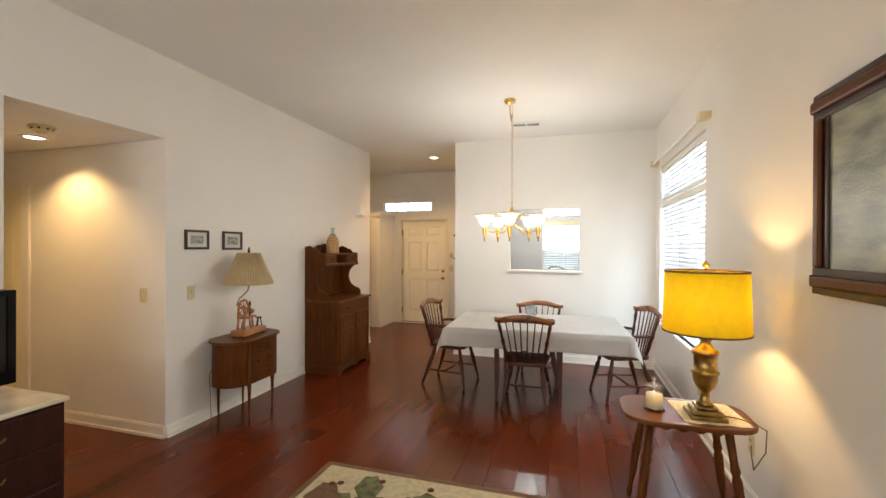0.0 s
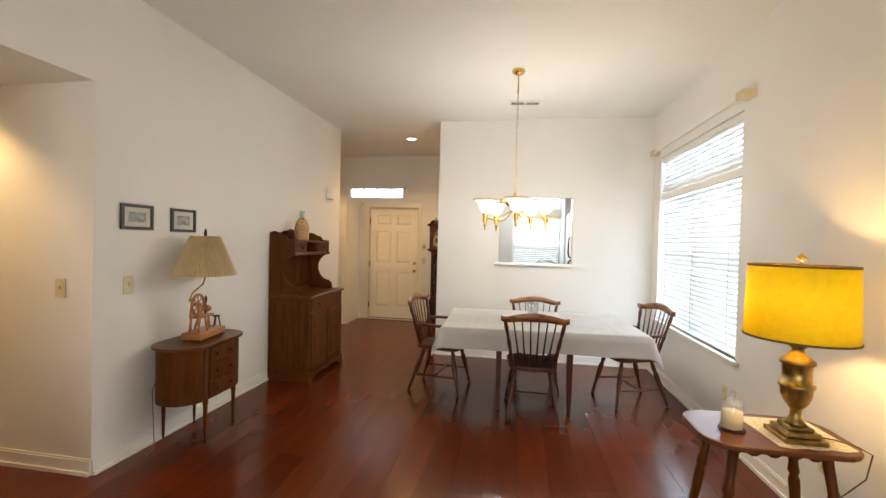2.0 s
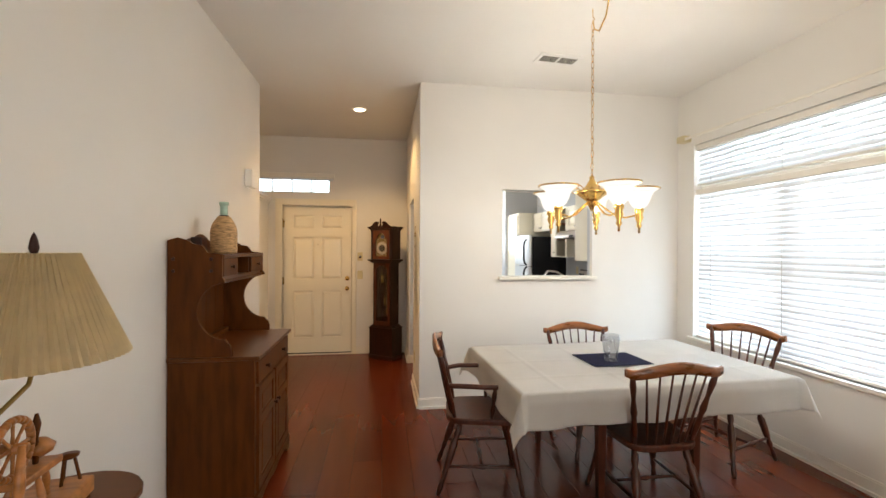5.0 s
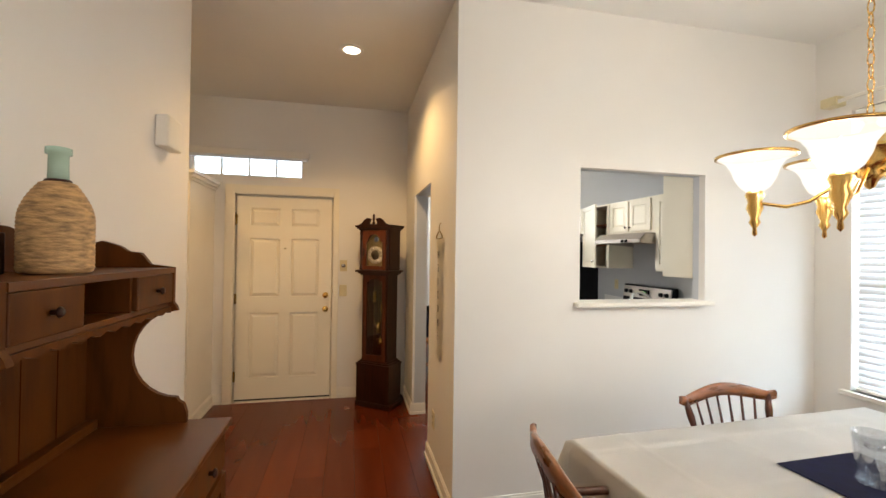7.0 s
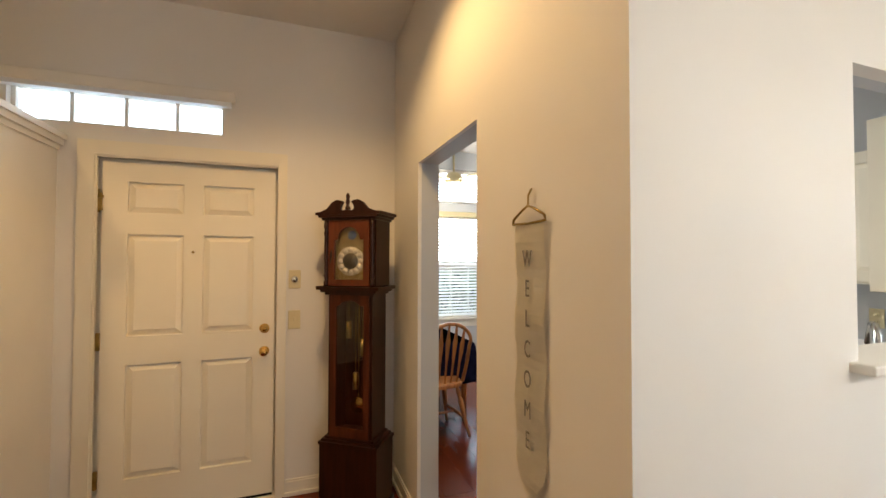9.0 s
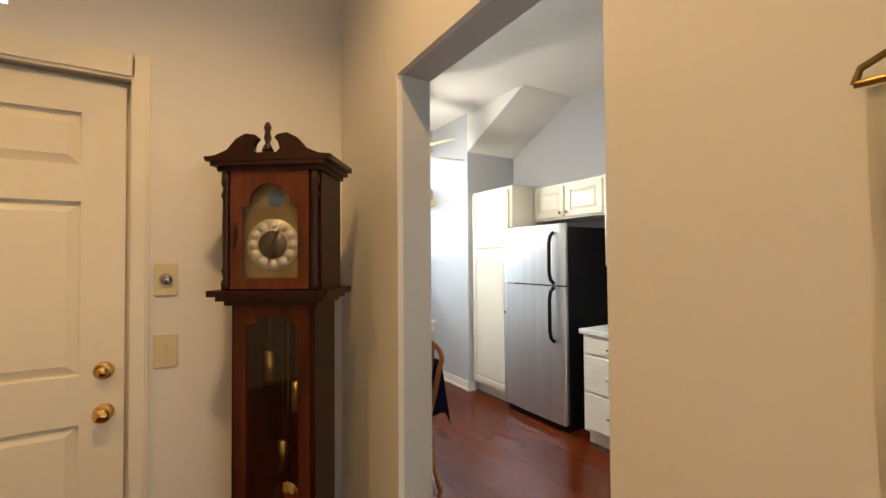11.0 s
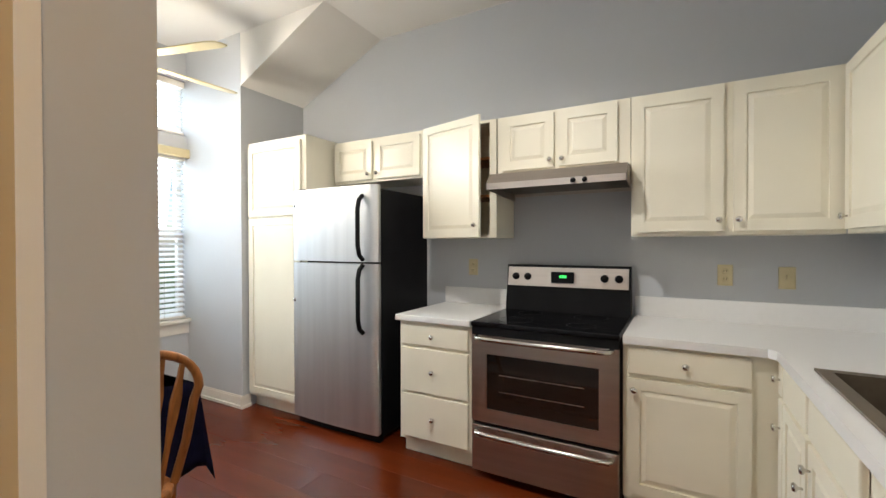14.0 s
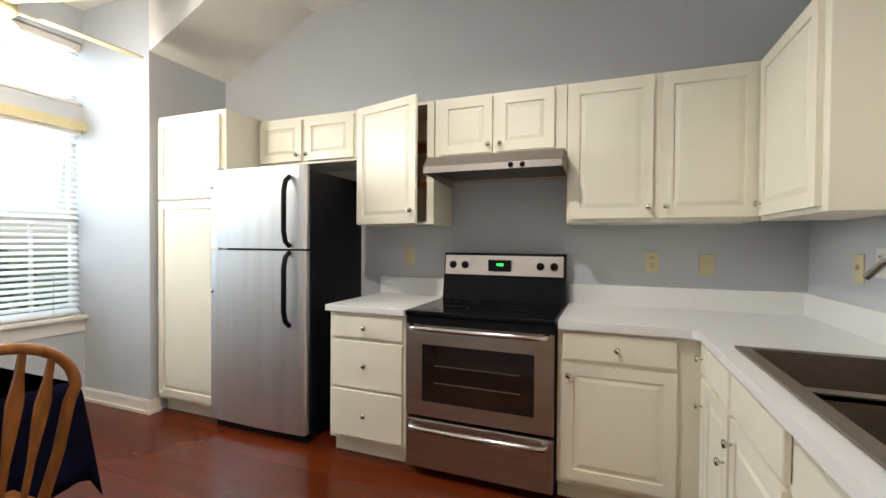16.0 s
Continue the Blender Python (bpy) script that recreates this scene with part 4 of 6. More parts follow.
# scrolled sides, drawn in (depth, height)
side = [(0.0, 0.868), (-0.325, 0.868)] + [(-0.325, 0.90), (-0.315, 0.935), (-0.30, 0.945)] + arc(-0.295, 1.115, 0.148, -88, 88, 14, 0.155) + [(-0.285, 1.285), (-0.275, 1.30)] + [(-0.275, 1.425), (-0.20, 1.435), (-0.17, 1.475), (-0.13, 1.48), (-0.10, 1.50), (-0.05, 1.515), (0.0, 1.50)]
for x in (0.012, HW - 0.032):
    part("side_panel", P(side, x, x + 0.02, "x"), M_OAK, hu)
crest = lambda x: 1.49 + 0.055 * math.exp(-((x - 0.41) / 0.11) ** 2) - 0.018 * math.cos(2 * math.pi * (x - 0.41) / 0.30) * (1 if abs(x - 0.41) > 0.15 else 0.0)
for k in range(5):
    x0, x1 = 0.033 + k * 0.151, 0.033 + (k + 1) * 0.151 - 0.004
    part("back_board", P([(x0, 0.868), (x1, 0.868)] + [(x1 + (x0 - x1) * q / 6, crest(x1 + (x0 - x1) * q / 6)) for q in range(7)], -0.014, -0.002, "y"), M_OAK, hu)
part("back_rail", B(0.033, -0.002, 0.868, HW - 0.033, 0.004, 1.46), M_DARK, hu)
for z in (1.335, 1.40):
    for x in (-0.03, -0.22):
        part("peg", T((0.006, x, z), (0.013, x, z), [(0, 0.006), (0.5, 0.009), (1, 0.009)], 10), M_DARK, hu)
part("shelf", B(0.032, -0.278, 1.405, HW - 0.032, -0.014, 1.423), M_OAKH, hu)
part("lower_shelf", B(0.032, -0.262, 1.285, HW - 0.032, -0.014, 1.30), M_OAKH, hu)
for x in (0.27, 0.51):
    part("divider", B(x, -0.262, 1.30, x + 0.014, -0.014, 1.405), M_OAK, hu)
for x0, x1 in ((0.034, 0.27), (0.524, HW - 0.034)):
    dr = part("small_drawer", B(x0 + 0.003, -0.276, 1.302, x1 - 0.003, -0.02, 1.403, 0.003), M_OAK, hu)
    part("handle", T(((x0 + x1) / 2, -0.276, 1.352), ((x0 + x1) / 2, -0.298, 1.352), [(0, 0.006), (0.5, 0.006), (0.7, 0.013), (1, 0.008)], 12), M_DARK, dr)
part("valance", P([(0.032, 1.285), (HW - 0.032, 1.285)] + [(HW - 0.032 - k * 0.0368, 1.262 + (0.010 if k % 2 else 0)) for k in range(21)], -0.27, -0.256, "y"), M_OAK, hu)
part("ledge", B(0.032, -0.05, 0.868, HW - 0.032, -0.014, 0.90, 0.003), M_OAK, hu)
jug = thing("wicker_demijohn", "green glass demijohn wrapped in tan wicker", "bottle", pose(-2.845, 4.735, 1.4235))
wr = bmesh.new()
prof = []
for k in range(46):
    z = 0.002 + k * 0.005
    r = 0.075 if z < 0.13 else 0.075 * math.cos((z - 0.13) / 0.105 * 1.15)
    prof.append((max(0.026, min(r, 0.068 + z * 0.6)) + (0.0022 if k % 2 else 0), z))
lathe(wr, [(0, 0.001)] + prof + [(0.02, 0.235)], 28)
part("wicker_cover", wr, M_WICKER, jug)
part("neck", L([(0.022, 0.23), (0.021, 0.27), (0.021, 0.30), (0.027, 0.302), (0.027, 0.318), (0.02, 0.32), (0.016, 0.319), (0.016, 0.25)], 20), M_BOTTLE, jug, "pale green glass neck")
part("strap", L([(0.027, 0.225), (0.029, 0.232), (0.026, 0.238)], 16), M_DARK, jug)
solid("dark_box", "small dark wooden box on the hutch", "box", B(-0.03, -0.045, 0, 0.03, 0.045, 0.10, 0.004), M_DARK, pose(-2.95, 4.64, 1.4235))
solid("ceramic_cup", "small white ceramic cup in the hutch", "cup", L([(0, 0), (0.018, 0.001), (0.028, 0.03), (0.03, 0.05), (0.026, 0.055), (0.024, 0.05), (0, 0.01)], 16), M_WHITEP, pose(-2.80, 4.66, 1.301))

# ---- dining table and chairs ----
tb = thing("dining_table", "dark wooden dining table with square tapered legs", "table", pose(-0.325, 4.60, 0, 0, 0, 2.4))
part("tabletop", B(-0.84, -0.515, 0.688, 0.84, 0.515, 0.714, 0.008), M_CHAIR, tb)
pieces("apron", [(-0.40, -0.45, 0.60, 0.28, -0.43, 0.688), (-0.40, 0.43, 0.60, 0.28, 0.45, 0.688), (-0.40, -0.43, 0.60, -0.38, 0.43, 0.688), (0.26, -0.43, 0.60, 0.28, 0.43, 0.688)], M_CHAIR, tb)
for x in (-0.36, 0.24):
    for y in (-0.43, 0.43):
        bm = bmesh.new()
        r = bmesh.ops.create_cone(bm, cap_ends=True, segments=4, radius1=0.022, radius2=0.038, depth=0.688, matrix=pose(x, y, 0.344, 0, 0, 45))
        part("leg", bm, M_CHAIR, tb)
cl = bmesh.new()
nx, ny = 150, 110
hx, hy, dropz = 0.855, 0.528, 0.18
grid = {}
for i in range(nx + 1):
    for j in range(ny + 1):
        u = -hx - dropz + (2 * hx + 2 * dropz) * i / nx
        v = -hy - dropz + (2 * hy + 2 * dropz) * j / ny
        ox, oy = max(0, abs(u) - hx), max(0, abs(v) - hy)
        down = math.hypot(ox, oy) if ox and oy else ox + oy
        fold = 0.012 * math.sin(u * 9 + v * 5) + 0.008 * math.sin(u * 21 - v * 14)
        x = math.copysign(min(abs(u), hx), u) + (math.copysign(0.014 * min(1, ox / 0.05) + ox * 0.08 + fold * ox / dropz, u) if ox else 0)
        y = math.copysign(min(abs(v), hy), v) + (math.copysign(0.014 * min(1, oy / 0.05) + oy * 0.08 + fold * oy / dropz, v) if oy else 0)
        z = 0.7655 + 0.001 * math.sin(u * 7) + sum(0.0035 * math.exp(-((u - q) / 0.009) ** 2) for q in (-0.62, -0.2, 0.22, 0.64)) + sum(0.0035 * math.exp(-((v - q) / 0.009) ** 2) for q in (-0.28, 0.06, 0.40)) - down * (1.0 if not (ox and oy) else 0.98)
        if ox and oy:
            x, y = math.copysign(hx + 0.015 + ox * 0.35, u), math.copysign(hy + 0.015 + oy * 0.35, v)
        grid[i, j] = cl.verts.new((x, y, z))
for i in range(nx):
    for j in range(ny):
        cl.faces.new((grid[i, j], grid[i + 1, j], grid[i + 1, j + 1], grid[i, j + 1])).smooth = True
bmesh.ops.solidify(cl, geom=list(cl.faces), thickness=-0.0015)
solid("tablecloth", "white linen tablecloth with fold creases over the table", "tablecloth", cl, M_LINEN, pose(-0.325, 4.60, -0.047, 0, 0, 2.4))
solid("placemat", "dark navy square placemat laid cornerwise", "placemat", P([(-0.205, -0.155), (0.205, -0.155), (0.205, 0.155), (-0.205, 0.155)], 0, 0.003), M_NAVY, pose(-0.345, 4.605, 0.7225, 0, 0, 2))
vs = L([(0, 0.001), (0.042, 0.001), (0.046, 0.006), (0.043, 0.03), (0.047, 0.06), (0.053, 0.12), (0.060, 0.17), (0.057, 0.171), (0.049, 0.12), (0.043, 0.06), (0.039, 0.03), (0.036, 0.018), (0, 0.016)], 28)
for v in vs.verts:
    a = math.atan2(v.co.y, v.co.x)
    if 0.02 < v.co.z < 0.16 and v.co.xy.length > 0.0425:
        v.co.xy *= 1 + 0.03 * math.cos(14 * a)
solid("crystal_vase", "clear cut-crystal vase on the placemat", "vase", vs, M_CRYSTAL, pose(-0.37, 4.57, 0.7265))

CLEG = [(0, 0.012), (0.10, 0.016), (0.22, 0.011), (0.30, 0.018), (0.34, 0.013), (0.45, 0.021), (0.70, 0.023), (0.76, 0.014), (0.82, 0.020), (1, 0.014)]
SPIN = [(0, 0.0055), (0.3, 0.008), (1, 0.005)]


def chair(m, arms=False):
    th = thing("dining_chair", "dark maple spindle-back armchair at the table's end" if arms else "dark maple spindle-back dining chair pushed in at the table", "chair", m, "chairs round the dining table")
    seat = arc(0.13, 0.11, 0.09, 0, 90, 5) + arc(-0.13, 0.11, 0.09, 90, 180, 5) + arc(-0.10, -0.14, 0.10, 180, 270, 5) + arc(0.10, -0.14, 0.10, 270, 360, 5)
    st = P(seat, 0.412, 0.448, "z", 0.009)
    part("seat", st, M_CHAIR, th)
    feet = {(-1, -1): (-0.205, -0.29), (1, -1): (0.205, -0.29), (-1, 1): (-0.225, 0.215), (1, 1): (0.225, 0.215)}
    mid = {}
    for (sx, sy), (fx, fy) in feet.items():
        top = (sx * 0.145, -0.15 if sy < 0 else 0.13, 0.415)
        part("leg", T((fx, fy, 0), top, CLEG, 10), M_CHAIR, th)
        mid[sx, sy] = (fx + (top[0] - fx) * 0.38, fy + (top[1] - fy) * 0.38, 0.158)
    STR = [(0, 0.008), (0.25, 0.010), (0.42, 0.009), (0.5, 0.016), (0.58, 0.009), (0.75, 0.010), (1, 0.008)]
    for sx in (-1, 1):
        part("stretcher", T(mid[sx, -1], mid[sx, 1], STR, 8), M_CHAIR, th)
    a, b = [tuple((p + q) / 2 for p, q in zip(mid[s, -1], mid[s, 1])) for s in (-1, 1)]
    part("stretcher", T(a, b, STR, 8), M_CHAIR, th)
    back = lambda s, z: (s * (0.165 + 0.075 * z), -0.19 - 0.095 * z - 0.03 * (1 - s * s), 0.445 + 0.42 * z)
    for s in (-1, 1):
        part("back_post", T(back(s, 0), back(s, 1), [(0, 0.011), (0.2, 0.016), (0.38, 0.013), (0.45, 0.018), (0.62, 0.011), (0.80, 0.017), (1, 0.010)], 10), M_CHAIR, th)
    for k in range(1, 7):
        s = -1 + 2 * k / 7
        part("spindle", T(back(s * 0.92, 0), back(s, 1), SPIN, 6), M_CHAIR, th)
    cr = bmesh.new()
    n_ = 16
    rows = []
    for k in range(n_ + 1):
        s = -1.13 + 2.26 * k / n_
        x, y, z = back(max(-1.13, min(1.13, s)), 1)
        rise = 0.022 * math.cos(s * 2.4) + (0.014 if abs(s) > 1.0 else 0)
        half = 0.031 - 0.010 * abs(s) ** 3 / 1.4
        y = -0.285 - 0.035 * (1 - s * s)
        rows.append([cr.verts.new(p) for p in ((x, y - 0.011, z + rise - half), (x, y + 0.011, z + rise - half), (x, y + 0.012, z + rise + half * 0.7), (x, y, z + rise + half), (x, y - 0.012, z + rise + half * 0.7))])
    for p, q in zip(rows, rows[1:]):
        for j in range(5):
            cr.faces.new((p[j], p[(j + 1) % 5], q[(j + 1) % 5], q[j])).smooth = True
    cr.faces.new(rows[0]), cr.faces.new(rows[-1])
    bmesh.ops.recalc_face_normals(cr, faces=cr.faces)
    part("crest_rail", cr, M_RAIL, th, "worn lighter maple crest rail")
    if arms:
        for s in (-1, 1):
            part("arm", sweep([(s * 0.195, -0.235, 0.645), (s * 0.225, -0.15, 0.652), (s * 0.235, -0.03, 0.65), (s * 0.225, 0.06, 0.645)], 0.015), M_CHAIR, th)
            part("arm_post", T((s * 0.185, 0.03, 0.44), (s * 0.228, 0.045, 0.64), [(0, 0.010), (0.3, 0.016), (0.5, 0.010), (0.75, 0.016), (1, 0.009)], 8), M_CHAIR, th)
    return th


LOW = Matrix.Diagonal((1, 1, 0.975, 1))
near = chair(pose(-0.38, 4.21, 0, 0, 0, 0) @ LOW)
copy_thing(near, pose(-0.325, 4.90, 0, 0, 0, 180) @ LOW)
endch = chair(pose(-1.225, 4.60, 0, 0, 0, -98), True)
copy_thing(endch, pose(0.505, 4.645, 0, 0, 0, 107))

# chandelier
ch = thing("chandelier", "brass five-arm chandelier with lit glass bowl shades", "chandelier", pose(-0.565, 4.46, 0))
part("canopy", L([(0.055, 2.979), (0.06, 2.965), (0.045, 2.945), (0.012, 2.93), (0.0, 2.925)], 20, (0, -0.19, 0)), M_BRASS, ch)
part("hook", sweep([(0, 0, 2.979), (0, 0, 2.93), (0.012, 0, 2.915), (0, 0, 2.90)], 0.003, 6), M_BRASS, ch)
part("swag_chain", sweep([(0, -0.19, 2.93), (0, -0.16, 2.85), (0, -0.08, 2.80), (0, -0.02, 2.84), (0, 0, 2.90)], 0.005, 6), M_BRASS, ch)
for k in range(24):
    z = 1.945 + k * 0.04
    lk = bmesh.new()
    pts = [(0.009 * math.cos(radians(a)), 0.024 * math.sin(radians(a))) for a in range(0, 360, 45)]
    for p, q in zip(pts, pts[1:] + pts[:1]):
        f = (lambda t: (t[0], 0, z + t[1])) if k % 2 else (lambda t: (0, t[0], z + t[1]))
        tube(lk, f(p), f(q), [(0, 0.0022), (1, 0.0022)], 5)
    part("chain_link", lk, M_BRASS, ch)
part("hub", L([(0.0, 1.700), (0.012, 1.710), (0.02, 1.730), (0.035, 1.745), (0.03, 1.760), (0.06, 1.785), (0.10, 1.815), (0.105, 1.825), (0.075, 1.835), (0.045, 1.855), (0.025, 1.885), (0.012, 1.905), (0.020, 1.915), (0.008, 1.925), (0, 1.930)], 24), M_BRASS, ch)
for k in range(5):
    a = radians(57 + 72 * k)
    c, s = math.cos(a), math.sin(a)
    arm = part("arm", sweep([(c * r, s * r, z) for r, z in ((0.03, 1.760), (0.08, 1.720), (0.14, 1.675), (0.20, 1.660), (0.265, 1.675), (0.285, 1.705))], 0.006), M_BRASS, ch)
    part("candle_cup", L([(0.0, 1.560), (0.008, 1.570), (0.006, 1.590), (0.018, 1.610), (0.012, 1.625), (0.026, 1.660), (0.020, 1.680), (0.030, 1.705), (0.022, 1.720)], 16, (c * 0.285, s * 0.285, 0)), M_BRASS, arm)
    bell = [(0.026, 1.718), (0.046, 1.735), (0.062, 1.765), (0.070, 1.795), (0.088, 1.822), (0.116, 1.838)]
    part("glass_shade", L(bell + [(r - 0.003, z + 0.002) for r, z in reversed(bell)], 28, (c * 0.285, s * 0.285, 0)), M_BELL, arm, "lit flared glass bell").visible_shadow = False
    part("shade_ring", L([(0.112, 1.836), (0.121, 1.836), (0.121, 1.844), (0.112, 1.844), (0.112, 1.836)], 28, (c * 0.285, s * 0.285, 0)), M_BRASS, arm)
    part("bulb", L([(0.006, 1.725), (0.010, 1.745), (0.017, 1.77), (0.014, 1.79), (0.004, 1.815), (0, 1.82)], 12, (c * 0.285, s * 0.285, 0)), M_BULB, arm, "lit candle bulb").visible_shadow = False
    part("scroll", sweep([(c * 0.05, s * 0.05, 1.820), (c * 0.10, s * 0.10, 1.860), (c * 0.14, s * 0.14, 1.845), (c * 0.125, s * 0.125, 1.820)], 0.003, 6), M_BRASS, ch)

# ---- foyer ----
gc = thing("longcase_clock", "dark mahogany longcase clock with a swan-neck pediment", "clock", pose(-1.824, 7.672, 0, 0, 0, -36) @ Matrix.Diagonal((1.04, 1, 1, 1)))
part("plinth", B(-0.185, -0.125, 0, 0.185, 0.125, 0.05, 0.008), M_DARK, gc)
part("base", B(-0.175, -0.118, 0.05, 0.175, 0.118, 0.40, 0.004), M_DARK, gc)
part("base_moulding", boxes((-0.18, -0.122, 0.40, 0.18, 0.122, 0.415), (-0.165, -0.11, 0.415, 0.165, 0.11, 0.43), (-0.15, -0.10, 0.43, 0.15, 0.10, 0.445)), M_DARK, gc)
part("trunk_back", B(-0.135, 0.085, 0.445, 0.135, 0.095, 1.27), M_DARK, gc)
pieces("trunk_side", [(-0.135, -0.09, 0.445, -0.12, 0.085, 1.27), (0.12, -0.09, 0.445, 0.135, 0.085, 1.27)], M_DARK, gc)
arch_in = [(0.085, 0.50), (0.085, 1.20), (0.06, 1.205), (0.045, 1.225), (0.0, 1.235), (-0.045, 1.225), (-0.06, 1.205), (-0.085, 1.20), (-0.085, 0.50)]
dbm = boxes((-0.12, -0.10, 0.445, 0.12, -0.085, 0.50), (-0.12, -0.10, 0.50, -0.085, -0.085, 1.27), (0.085, -0.10, 0.50, 0.12, -0.085, 1.27))
prism(dbm, [(0.085, 1.27)] + arch_in[1:8] + [(-0.085, 1.27)], -0.10, -0.085, "y")
td = part("trunk_door", dbm, M_MAHOG, gc)
part("glazing", B(-0.085, -0.094, 0.50, 0.085, -0.092, 1.235), M_GLASS, td).visible_shadow = False
for x, z in ((-0.045, 1.0), (0.0, 0.70), (0.045, 0.90)):
    part("weight", L([(0, 0), (0.016, 0.002), (0.016, 0.10), (0, 0.102)], 12, (x, -0.02, z)), M_OLDB, gc)
    part("chain", T((x, -0.02, z + 0.1), (x, -0.02, 1.27), 0.0015, 5), M_OLDB, gc)
part("pendulum_rod", T((0, 0.02, 0.62), (0, 0.02, 1.27), 0.003, 6), M_OLDB, gc)
part("pendulum_bob", L([(0, -0.006), (0.045, -0.004), (0.048, 0), (0.045, 0.004), (0, 0.006)], 20, (0, 0.01, 0.60), OUTW), M_BRASS, gc)
part("hood_floor", boxes((-0.15, -0.11, 1.265, 0.15, 0.10, 1.28), (-0.17, -0.125, 1.28, 0.17, 0.105, 1.295), (-0.19, -0.14, 1.295, 0.19, 0.11, 1.315)), M_DARK, gc)
pieces("hood_side", [(-0.155, -0.09, 1.315, -0.14, 0.10, 1.70), (0.14, -0.09, 1.315, 0.155, 0.10, 1.70)], M_DARK, gc)
part("hood_back", B(-0.14, 0.09, 1.315, 0.14, 0.10, 1.70), M_DARK, gc)
hd = prism(bmesh.new(), [(-0.125, 1.32), (0.125, 1.32), (0.125, 1.70), (-0.125, 1.70), (-0.125, 1.355), (-0.09, 1.355), (-0.09, 1.585), (-0.07, 1.585)] + arc(0, 1.585, 0.068, 180, 0, 14, 0.075) + [(0.07, 1.585), (0.09, 1.585), (0.09, 1.355), (-0.125, 1.3549)], -0.118, -0.10, "y")
hdo = part("hood_door", hd, M_CLOCKD, gc, "reddish cherry hood door")
part("escutcheon", P([(-0.115, 1.44), (-0.105, 1.47), (-0.10, 1.50), (-0.107, 1.53), (-0.115, 1.50)], -0.121, -0.117, "y"), M_FRAME, hdo)
for x in (-0.142, 0.142):
    part("column", T((x, -0.112, 1.316), (x, -0.112, 1.70), [(0, 0.013), (0.06, 0.015), (0.1, 0.009), (0.16, 0.014), (0.2, 0.010), (0.5, 0.012), (0.75, 0.010), (0.8, 0.015), (0.85, 0.009), (0.9, 0.015), (1, 0.012)], 12), M_DARK, gc)
dl = part("dial_plate", P([(-0.10, 1.34), (0.10, 1.34), (0.10, 1.585)] + arc(0, 1.585, 0.085, 0, 180, 14, 0.09) + [(-0.10, 1.585)], -0.090, -0.085, "y"), M_DIALG, gc, "gilt brass dial")
part("chapter_ring", L([(0.0, 0.0905), (0.083, 0.0905), (0.085, 0.092), (0.083, 0.0935), (0, 0.0935)], 36, (0, 0, 1.462), OUTW), M_DIAL, dl)
part("dial_centre", L([(0.0, 0.0936), (0.046, 0.0936), (0.046, 0.095), (0, 0.095)], 30, (0, 0, 1.462), OUTW), M_DIALD, dl)
for k in range(12):
    a = radians(30 * k)
    part("numeral_disc", L([(0, 0.0935), (0.0155, 0.0935), (0.0155, 0.0942), (0, 0.0944)], 14, (0.065 * math.cos(a), 0, 1.462 + 0.065 * math.sin(a)), OUTW), M_PAPER, dl)
part("hour_hand", P([(-0.003, 1.462), (0.003, 1.462), (0.022, 1.51), (0.019, 1.513)], -0.0975, -0.0965, "y"), M_FRAME, dl)
part("minute_hand", P([(-0.003, 1.462), (0.003, 1.462), (-0.008, 1.405), (-0.011, 1.406)], -0.0985, -0.0977, "y"), M_FRAME, dl)
part("moon_disc", L([(0, 0.0905), (0.026, 0.0905), (0.026, 0.092), (0, 0.092)], 20, (0.008, 0, 1.612), OUTW), M_BLUE, dl)
part("glazing", B(-0.09, -0.108, 1.355, 0.09, -0.106, 1.66), M_GLASS, hdo).visible_shadow = False
part("cornice", boxes((-0.165, -0.125, 1.70, 0.165, 0.105, 1.715), (-0.18, -0.138, 1.715, 0.18, 0.108, 1.73)), M_DARK, gc)
for s in (-1, 1):
    sw = [(s * 0.0, 1.73), (s * 0.195, 1.73), (s * 0.20, 1.745), (s * 0.165, 1.748), (s * 0.125, 1.765), (s * 0.095, 1.80), (s * 0.065, 1.815), (s * 0.035, 1.81), (s * 0.026, 1.80), (s * 0.038, 1.785), (s * 0.043, 1.765), (s * 0.030, 1.752), (s * 0.012, 1.755), (s * 0.0, 1.76)]
    part("swan_neck", P(sw, -0.14, -0.118, "y"), M_DARK, gc)
    part("cornice_side", B(s * 0.165, -0.118, 1.73, s * 0.195, 0.108, 1.748), M_DARK, gc)
part("finial", L([(0.018, 1.76), (0.012, 1.775), (0.006, 1.785), (0.012, 1.80), (0.008, 1.82), (0.012, 1.835), (0.006, 1.85), (0, 1.855)], 12, (0, -0.128, 0)), M_DARK, gc)

# hanging banner with letters one below another
wb = thing("welcome_banner", "narrow cream cloth banner lettered WELCOME on a wire hanger", "banner", pose(-1.535, 6.185, 0, 0, 0, -90))
cm = bmesh.new()
for i in range(31):
    z = 1.58 - 0.79 * i / 30
    w_ = 0.082 if i < 28 else 0.082 - 0.018 * (i - 27)
    cm.verts.new((-w_, -0.010 - 0.004 * math.sin(i * 0.7), z)), cm.verts.new((w_, -0.010 - 0.004 * math.sin(i * 0.7 + 0.6), z))
cm.verts.ensure_lookup_table()
for i in range(30):
    cm.faces.new((cm.verts[2 * i], cm.verts[2 * i + 1], cm.verts[2 * i + 3], cm.verts[2 * i + 2]))
bmesh.ops.solidify(cm, geom=list(cm.faces), thickness=0.002)
part("cloth", cm, M_SCROLL, wb)
